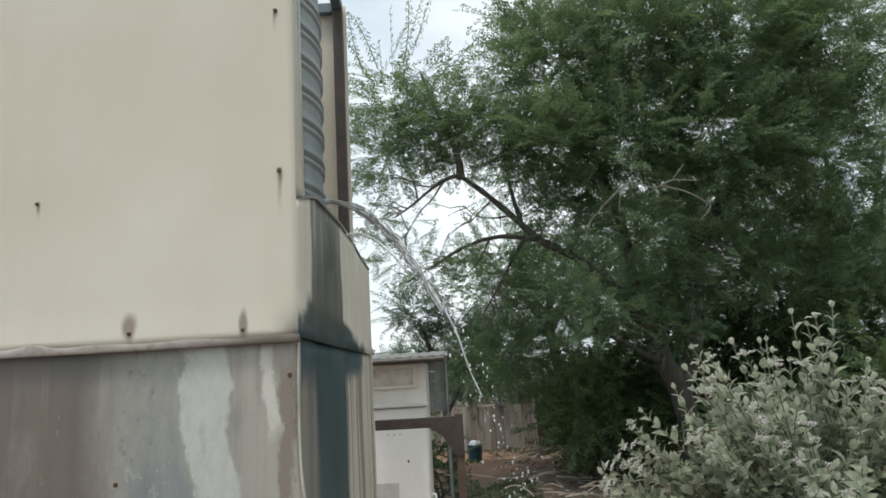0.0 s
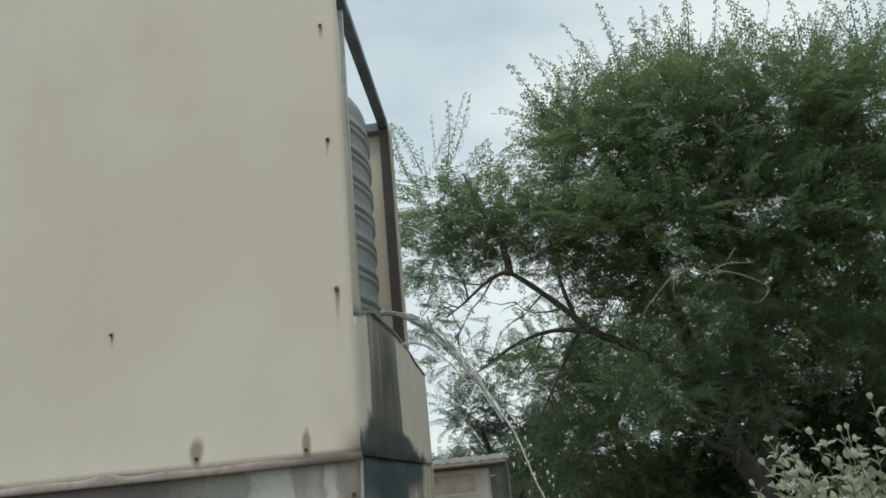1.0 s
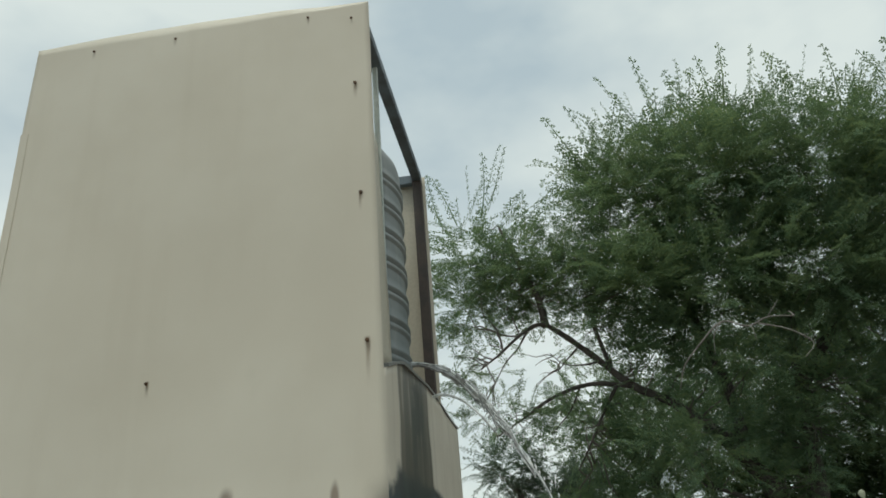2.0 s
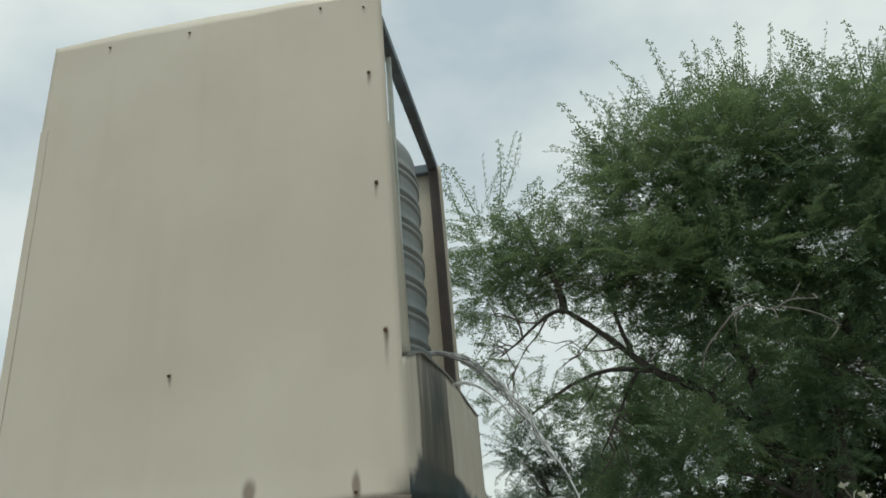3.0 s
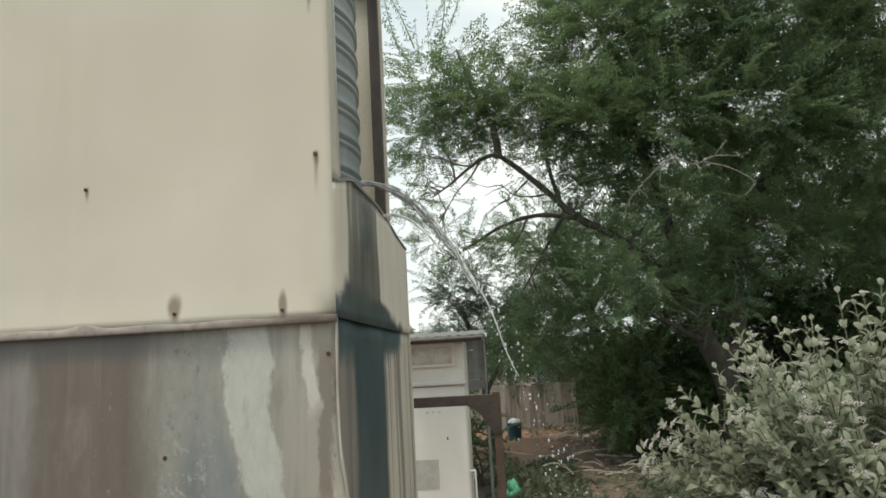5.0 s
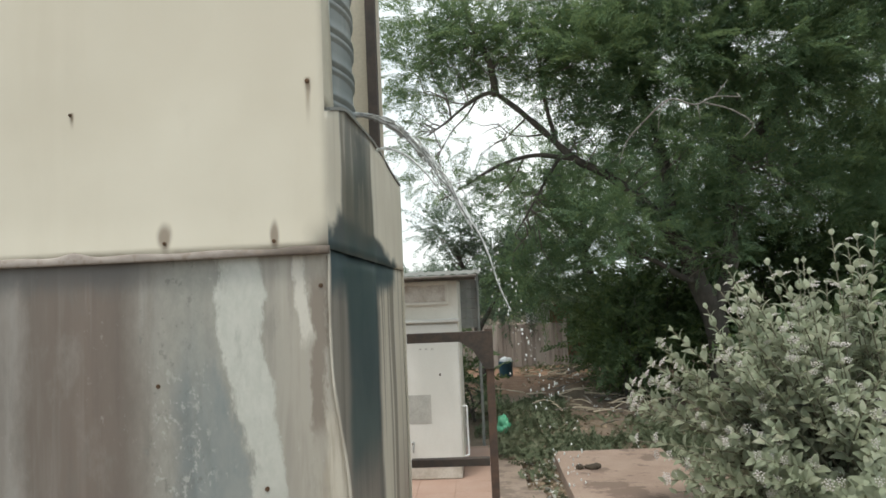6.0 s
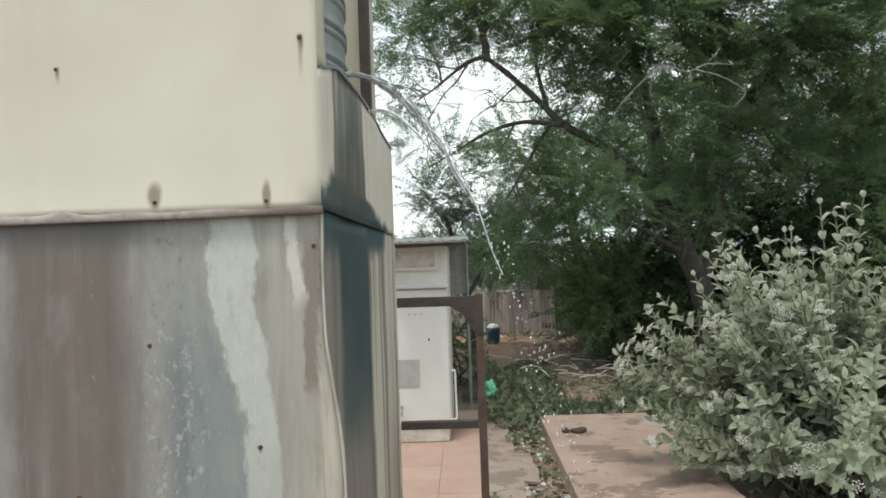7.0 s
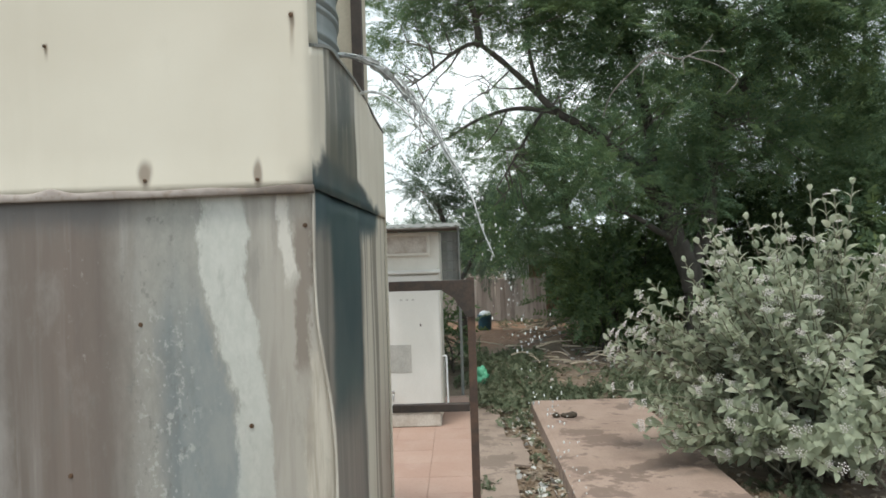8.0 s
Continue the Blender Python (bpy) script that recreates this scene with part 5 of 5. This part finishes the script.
def build_undergrowth():
    rng = np.random.default_rng(77)
    temps = [spray(rng, 0.45, 8, 0.09, 0.036, 0.2) for _ in range(5)]
    for i, (x, y, w, h) in enumerate(((2.55, 11.9, 0.65, 1.9), (3.2, 12.5, 0.9, 2.7), (4.4, 13.2, 1.2, 3.1), (5.7, 12.8, 1.3, 3.4), (7.6, 12.2, 1.3, 3.0), (9.0, 11.8, 1.3, 3.2),
                                      (3.6, 16.0, 0.9, 2.4), (3.35, 18.8, 0.8, 2.6), (-0.25, 10.8, 0.22, 0.8), (-0.7, 11.0, 0.4, 1.2), (5.0, 9.9, 0.9, 1.5), (6.4, 9.0, 1.1, 2.0))):
        z = ground_height(x, y)
        s = thing("shrub", (x, y, z), "dense dark green shrub in the shade of the thorn tree", "shrub", "undergrowth")
        pr = random.Random(i)
        for _ in range(9):
            a = Vector((x + pr.uniform(-0.2, 0.2), y + pr.uniform(-0.2, 0.2), z - 0.05))
            b = Vector((x + pr.uniform(-0.8, 0.8) * w, y + pr.uniform(-0.6, 0.6), z + h * pr.uniform(0.5, 0.95)))
            part("stem", tube([a, a.lerp(b, 0.5) + Vector((pr.gauss(0, 0.1), 0, 0.1)), b], 0.022, 0.006, 5, per=3), M_BARK, s, smooth=True)
        n = int(650 * w * h / 2)
        p, d = clump_points(rng, (x, y, z + h * 0.52), (w, min(w, 0.75), h * 0.52), n, 0.4)
        p[:, 2] = np.maximum(p[:, 2], z + 0.05)
        part("foliage", quads_mesh("foliage", scatter(rng, temps, p, d + rng.normal(0, 0.5, d.shape), 0.7 + 0.8 * rng.random(n)), M_SHRUB), M_SHRUB, s, kind="stuff")


def leaf_mesh(name, mat):
    """An ovate leaf along +x, folded a little at the midrib; 1 long."""
    bm = bmesh.new()
    prof = [(0.0, 0.03), (0.12, 0.15), (0.35, 0.25), (0.58, 0.24), (0.80, 0.14), (1.0, 0.0)]
    mid, left, right = [], [], []
    for t, w in prof:
        z = 0.10 * math.sin(math.pi * t) - 0.12 * t * t
        mid.append(bm.verts.new((t, 0, z)))
        left.append(bm.verts.new((t, w, z + 0.25 * w)))
        right.append(bm.verts.new((t, -w, z + 0.25 * w)))
    for i in range(len(prof) - 1):
        bm.faces.new((mid[i], mid[i + 1], left[i + 1], left[i]))
        bm.faces.new((mid[i + 1], mid[i], right[i], right[i + 1]))
    bmesh.ops.remove_doubles(bm, verts=bm.verts, dist=1e-5)
    me = bpy.data.meshes.new(name)
    bm.to_mesh(me)
    bm.free()
    me.materials.append(mat)
    me.polygons.foreach_set("use_smooth", [True] * len(me.polygons))
    return me


def build_milkweed():
    """The big grey-green bush beside the slab."""
    rng = random.Random(21)
    base = Vector((3.02, 5.75, 0.0))
    t = thing("milkweed_bush", (base.x, base.y, 0), "big grey-green milkweed bush with downy leaves and pale mauve flowers", "bush")
    leaf = leaf_mesh("leaf", M_BUSH)
    fb = bmesh.new()
    for i in range(16):
        a, r = i * 2.4, 0.011 * math.sqrt(i)
        bmesh.ops.create_icosphere(fb, subdivisions=1, radius=0.0066, matrix=Matrix.Translation((r * math.cos(a), r * math.sin(a), 0.016 - r * 0.35)))
    flower = mesh_of("flower", fb, M_FLOWER)
    leaves, tips, paths = [], [], []
    goals = []
    for i in range(30):
        a = i * 2.39996 + rng.uniform(-0.3, 0.3)
        rad = math.sqrt((i + 0.5) / 30)
        cx, cy = base.x + 1.22 * rad * math.cos(a), base.y + 0.9 * rad * math.sin(a)
        top = 2.2 * math.sqrt(max(0.08, 1 - 0.70 * rad * rad)) * rng.uniform(0.82, 1.10)
        for k in range(10):
            f = 1 - 0.085 * k * rng.uniform(0.5, 1.15)
            w = 0.05 + 0.16 * (1 - f) ** 0.5
            goals.append((cx + rng.gauss(0, w), cy + rng.gauss(0, w), max(0.12, top * f)))
    # outlying shoots on the slab side
    goals += [(1.30, 5.75, 1.12), (1.38, 5.9, 1.02), (1.62, 5.9, 1.48), (1.66, 5.8, 1.32), (1.55, 5.7, 1.15), (2.10, 5.6, 2.08), (2.16, 5.7, 1.95), (2.45, 5.65, 2.10), (2.52, 5.6, 2.0), (1.5, 5.5, 0.62),
              (1.42, 5.5, 0.75), (1.6, 5.4, 0.5), (2.95, 5.6, 2.32), (3.3, 5.6, 2.36), (3.2, 5.7, 2.28), (1.9, 5.4, 0.72), (2.2, 5.3, 0.6), (2.1, 5.35, 1.2), (1.85, 5.35, 0.35), (2.0, 5.25, 0.28), (2.2, 5.15, 0.4), (2.35, 5.1, 0.3), (2.6, 5.0, 0.45), (2.9, 5.0, 0.5), (3.2, 5.0, 0.6), (1.75, 5.6, 0.9), (1.5, 5.8, 1.3), (1.45, 5.85, 1.2), (1.95, 5.45, 1.5), (2.0, 5.4, 1.75)]
    # low shoots that lean out over the soil in front
    goals += [(rng.uniform(2.3, 3.5), rng.uniform(4.5, 4.95), rng.uniform(0.2, 0.85)) for _ in range(22)]
    goals += [(rng.uniform(1.55, 2.3), rng.uniform(5.0, 5.5), rng.uniform(0.22, 0.7)) for _ in range(10)]
    for gx, gy, gz in list(goals[300:]):
        if gx < 2.2 and gz > 0.45:
            goals += [(gx + rng.gauss(0.03, 0.06), gy + rng.gauss(0, 0.08), gz + rng.gauss(-0.06, 0.06)) for _ in range(2)]
    for gx, gy, gz in goals:
        g = Vector((gx, gy, gz))
        a = base + Vector((rng.gauss(0, 0.22), rng.gauss(0, 0.18), 0))
        mid = a.lerp(g, 0.5) + Vector((rng.gauss(0, 0.06), rng.gauss(0, 0.06), 0.05 + 0.14 * rng.random()))
        pts = smooth_path([a, mid, g], 8)
        paths.append([a, mid, g])
        n = len(pts) - 1
        pairs = rng.randint(9, 12)
        for k in range(pairs):
            f = 1 - 0.66 * (k / pairs)
            i = f * n
            q = pts[int(min(i, n - 1))].lerp(pts[int(min(i, n - 1)) + 1], i - int(min(i, n - 1)))
            d = (pts[min(int(i) + 1, n)] - pts[max(int(i) - 1, 0)]).normalized()
            turn = rng.uniform(0, 0.6) + (k % 2) * math.pi / 2
            side = d.orthogonal().normalized()
            for s in (0, math.pi):
                w = Matrix.Rotation(turn + s, 3, d) @ side
                tilt = 1.15 - 0.8 * (k / pairs) + rng.gauss(0, 0.25)
                way = (w + d * tilt + Vector((0, 0, 0.12))).normalized()
                L = (0.066 + 0.060 * min(1, (k + 0.6) / 3.5)) * rng.uniform(0.75, 1.25)
                up = d - way * d.dot(way)
                up = (up.normalized() + Vector((rng.gauss(0, 0.2), rng.gauss(0, 0.2), 0.2))).normalized()
                y = up.cross(way).normalized()
                z = way.cross(y)
                m = Matrix((way, y, z)).transposed().to_4x4()
                leaves.append(Matrix.Translation(q) @ m @ Matrix.Diagonal((L, L, L, 1)))
        if rng.random() < 0.85:
            tips.append((g, (pts[-1] - pts[-3]).normalized()))
    for p in paths:
        part("stem", tube(p, 0.012, 0.004, 5, per=4), M_STEM, t, smooth=True)
    inv = t.matrix_basis.inverted()
    leaves.sort(key=lambda m: m.translation.y + 0.5 * m.translation.x)
    for m in leaves[:300]:
        ob = new("leaf", leaf)
        ob.parent = t
        ob.matrix_parent_inverse = inv
        ob.matrix_basis = m
    co = np.zeros(len(leaf.vertices) * 3)
    leaf.vertices.foreach_get("co", co)
    co = np.c_[co.reshape(-1, 3), np.ones(len(leaf.vertices))]
    fa = np.array([list(p.vertices) + [p.vertices[-1]] * (4 - len(p.vertices)) for p in leaf.polygons])
    verts, faces = [], []
    for i, m in enumerate(leaves[300:]):
        verts.append(co @ np.array(m).T[:, :3])
        faces += [[q + i * len(co) for q in p.vertices] for p in leaf.polygons]
    me = bpy.data.meshes.new("foliage")
    me.from_pydata(np.concatenate(verts).tolist(), [], faces)
    me.materials.append(M_BUSH)
    me.polygons.foreach_set("use_smooth", [True] * len(me.polygons))
    part("foliage", me, M_BUSH, t, kind="stuff")
    for g, d in tips:
        for _ in range(rng.randint(0, 2)):
            ob = new("flower", flower)
            ob.parent = t
            ob.matrix_parent_inverse = inv
            s = rng.uniform(0.6, 1.1)
            off = Vector((rng.gauss(0, 0.03), rng.gauss(0, 0.03), rng.uniform(0.0, 0.035)))
            ob.matrix_basis = Matrix.Translation(g + off) @ Vector((0, 0, 1)).rotation_difference(d).to_matrix().to_4x4() @ Matrix.Diagonal((s, s, s, 1))


def ground_scatter(name, label, n, spots, mat, seed, temps, size, up=0.6, category="plants"):
    rng = np.random.default_rng(seed)
    P = []
    w = np.array([s[4] for s in spots], float)
    pick = rng.choice(len(spots), n, p=w / w.sum())
    for k in pick:
        x0, x1, y0, y1, _ = spots[k]
        for _ in range(30):
            x, y = rng.uniform(x0, x1), rng.uniform(y0, y1)
            if noise.noise(Vector((x * 0.9, y * 0.9, seed))) + 0.35 * rng.random() > 0.0:
                break
        P.append((x, y, max(ground_height(x, y), -0.05)))
    P = np.array(P)
    D = rng.normal(0, 1, P.shape)
    D[:, 2] = np.abs(D[:, 2]) * up + up * 0.4
    me = quads_mesh(name, scatter(rng, temps, P, D, size[0] + (size[1] - size[0]) * rng.random(n)), mat)
    single(name, me, mat, label, category, "stuff")


def flake(rng, n=1):
    """A bent scrap, about 1 across."""
    out = []
    for _ in range(n):
        a = rng.uniform(-0.5, 0.5, 3) * 0.2
        out += [np.array([-0.5, -0.3, 0.02]) + a, np.array([0.45, -0.32, 0.10]), np.array([0.5, 0.3, 0.05]) - a, np.array([-0.4, 0.35, 0.12])]
    return np.array(out)


def build_ground_cover():
    rng = np.random.default_rng(5)
    weeds = [spray(rng, 0.20, 6, 0.055, 0.03, 0.3) for _ in range(5)]
    ground_scatter("low_weeds", "low green weeds and creepers on the soil", 4500,
                   [(0.85, 3.2, 8.05, 9.2, 4.5), (0.2, 1.4, 8.3, 12.3, 5.5), (1.2, 3.4, 9.0, 10.8, 1.3), (0.46, 0.82, 7.2, 8.4, 0.25), (2.2, 5.0, 8.2, 10.5, 1.5), (-0.1, 0.4, 9.5, 14.0, 1.0), (1.0, 2.6, 16.6, 18.0, 0.5)],
                   M_WEED, 51, weeds, (0.35, 1.0), 0.7, "weeds")
    ground_scatter("path_weeds", "small weeds along the broken path", 300, [(0.14, 0.28, 4.6, 6.2, 1.0), (0.5, 0.82, 5.0, 7.0, 0.8), (2.05, 2.7, 4.5, 5.4, 3.0)], M_WEED, 53, weeds, (0.3, 0.7), 0.6, "weeds")
    flakes = [flake(rng) for _ in range(6)]
    ground_scatter("leaf_litter", "dry brown leaf litter on the soil", 5200,
                   [(0.44, 0.83, 4.4, 8.2, 2.2), (0.2, 3.2, 8.2, 12.0, 1.2), (1.0, 3.8, 11.5, 15.0, 1.5), (2.2, 4.5, 4.5, 8.0, 1.5), (0.1, 0.5, 4.4, 8.5, 0.4)], M_DRYLEAF, 55, flakes, (0.02, 0.07), 0.25, "leaf litter")
    ground_scatter("paper_scraps", "pale scraps of paper and plastic among the weeds", 260,
                   [(0.46, 0.82, 4.8, 8.2, 1.5), (0.3, 3.0, 8.5, 13.5, 2.0), (1.5, 3.4, 11.0, 14.5, 1.5)], M_PAPER, 57, flakes, (0.03, 0.11), 0.4, "litter")


def build_brushwood():
    b = thing("brushwood_pile", (2.0, 12.2, 0.1), "pile of dry sticks and stalks on reddish soil", "brushwood")
    rng = random.Random(31)
    for i in range(80):
        x, y = rng.gauss(2.0, 0.65), rng.gauss(12.6, 1.3)
        z = ground_height(x, y) + rng.uniform(0.01, 0.20)
        a = rng.uniform(-0.9, 0.6) if rng.random() < 0.5 else rng.uniform(0, math.pi)
        L = rng.uniform(0.25, 0.8)
        d = Vector((math.cos(a), math.sin(a) * 0.6, rng.uniform(-0.1, 0.22)))
        p = Vector((x, y, z))
        q = p + d * L
        q.z = max(q.z, ground_height(q.x, q.y) + 0.01)
        part("stick", tube([p, p.lerp(q, 0.5) + Vector((0, 0, rng.uniform(0, 0.05))), q], rng.uniform(0.008, 0.021), 0.005, 5, per=2), M_DRY if rng.random() < 0.6 else M_TWIG, b)
    part("upright_stick", tube([(2.62, 11.6, 0.05), (2.68, 11.6, 0.3), (2.75, 11.6, 0.55)], 0.022, 0.010, 6, per=3), M_DRY, b)


build_kiosk()
build_tank()
build_water()
build_rail()
build_booth()
build_lean_to()
build_fence()
build_hut()
build_small_things()
build_trees()
build_dead_twig()
build_undergrowth()
build_milkweed()
build_ground_cover()
build_brushwood()


def build_tiles():
    """The paved forecourt: a bed and single tiles."""
    bed = single("pavement_tiles", box((-2.2, 4.55, -0.15), (0.125, 8.95, -0.005), 0.004), M_GROUT, "worn terracotta tiled forecourt before the booth", "paving", "structure")
    rng = random.Random(2)
    me = mesh_of("tile", box((-0.1905, -0.1905, -0.02), (0.1905, 0.1905, 0), 0.002), M_TILE)
    for i in range(6):
        for j in range(11):
            ob = new("tile", me)
            ob.parent = bed
            ob.matrix_basis = pose(-2.0 + i * 0.386, 4.75 + j * 0.386, rng.uniform(-0.001, 0.003), rng.uniform(-0.3, 0.3), rng.uniform(-0.3, 0.3), rng.uniform(-0.4, 0.4))


build_tiles()
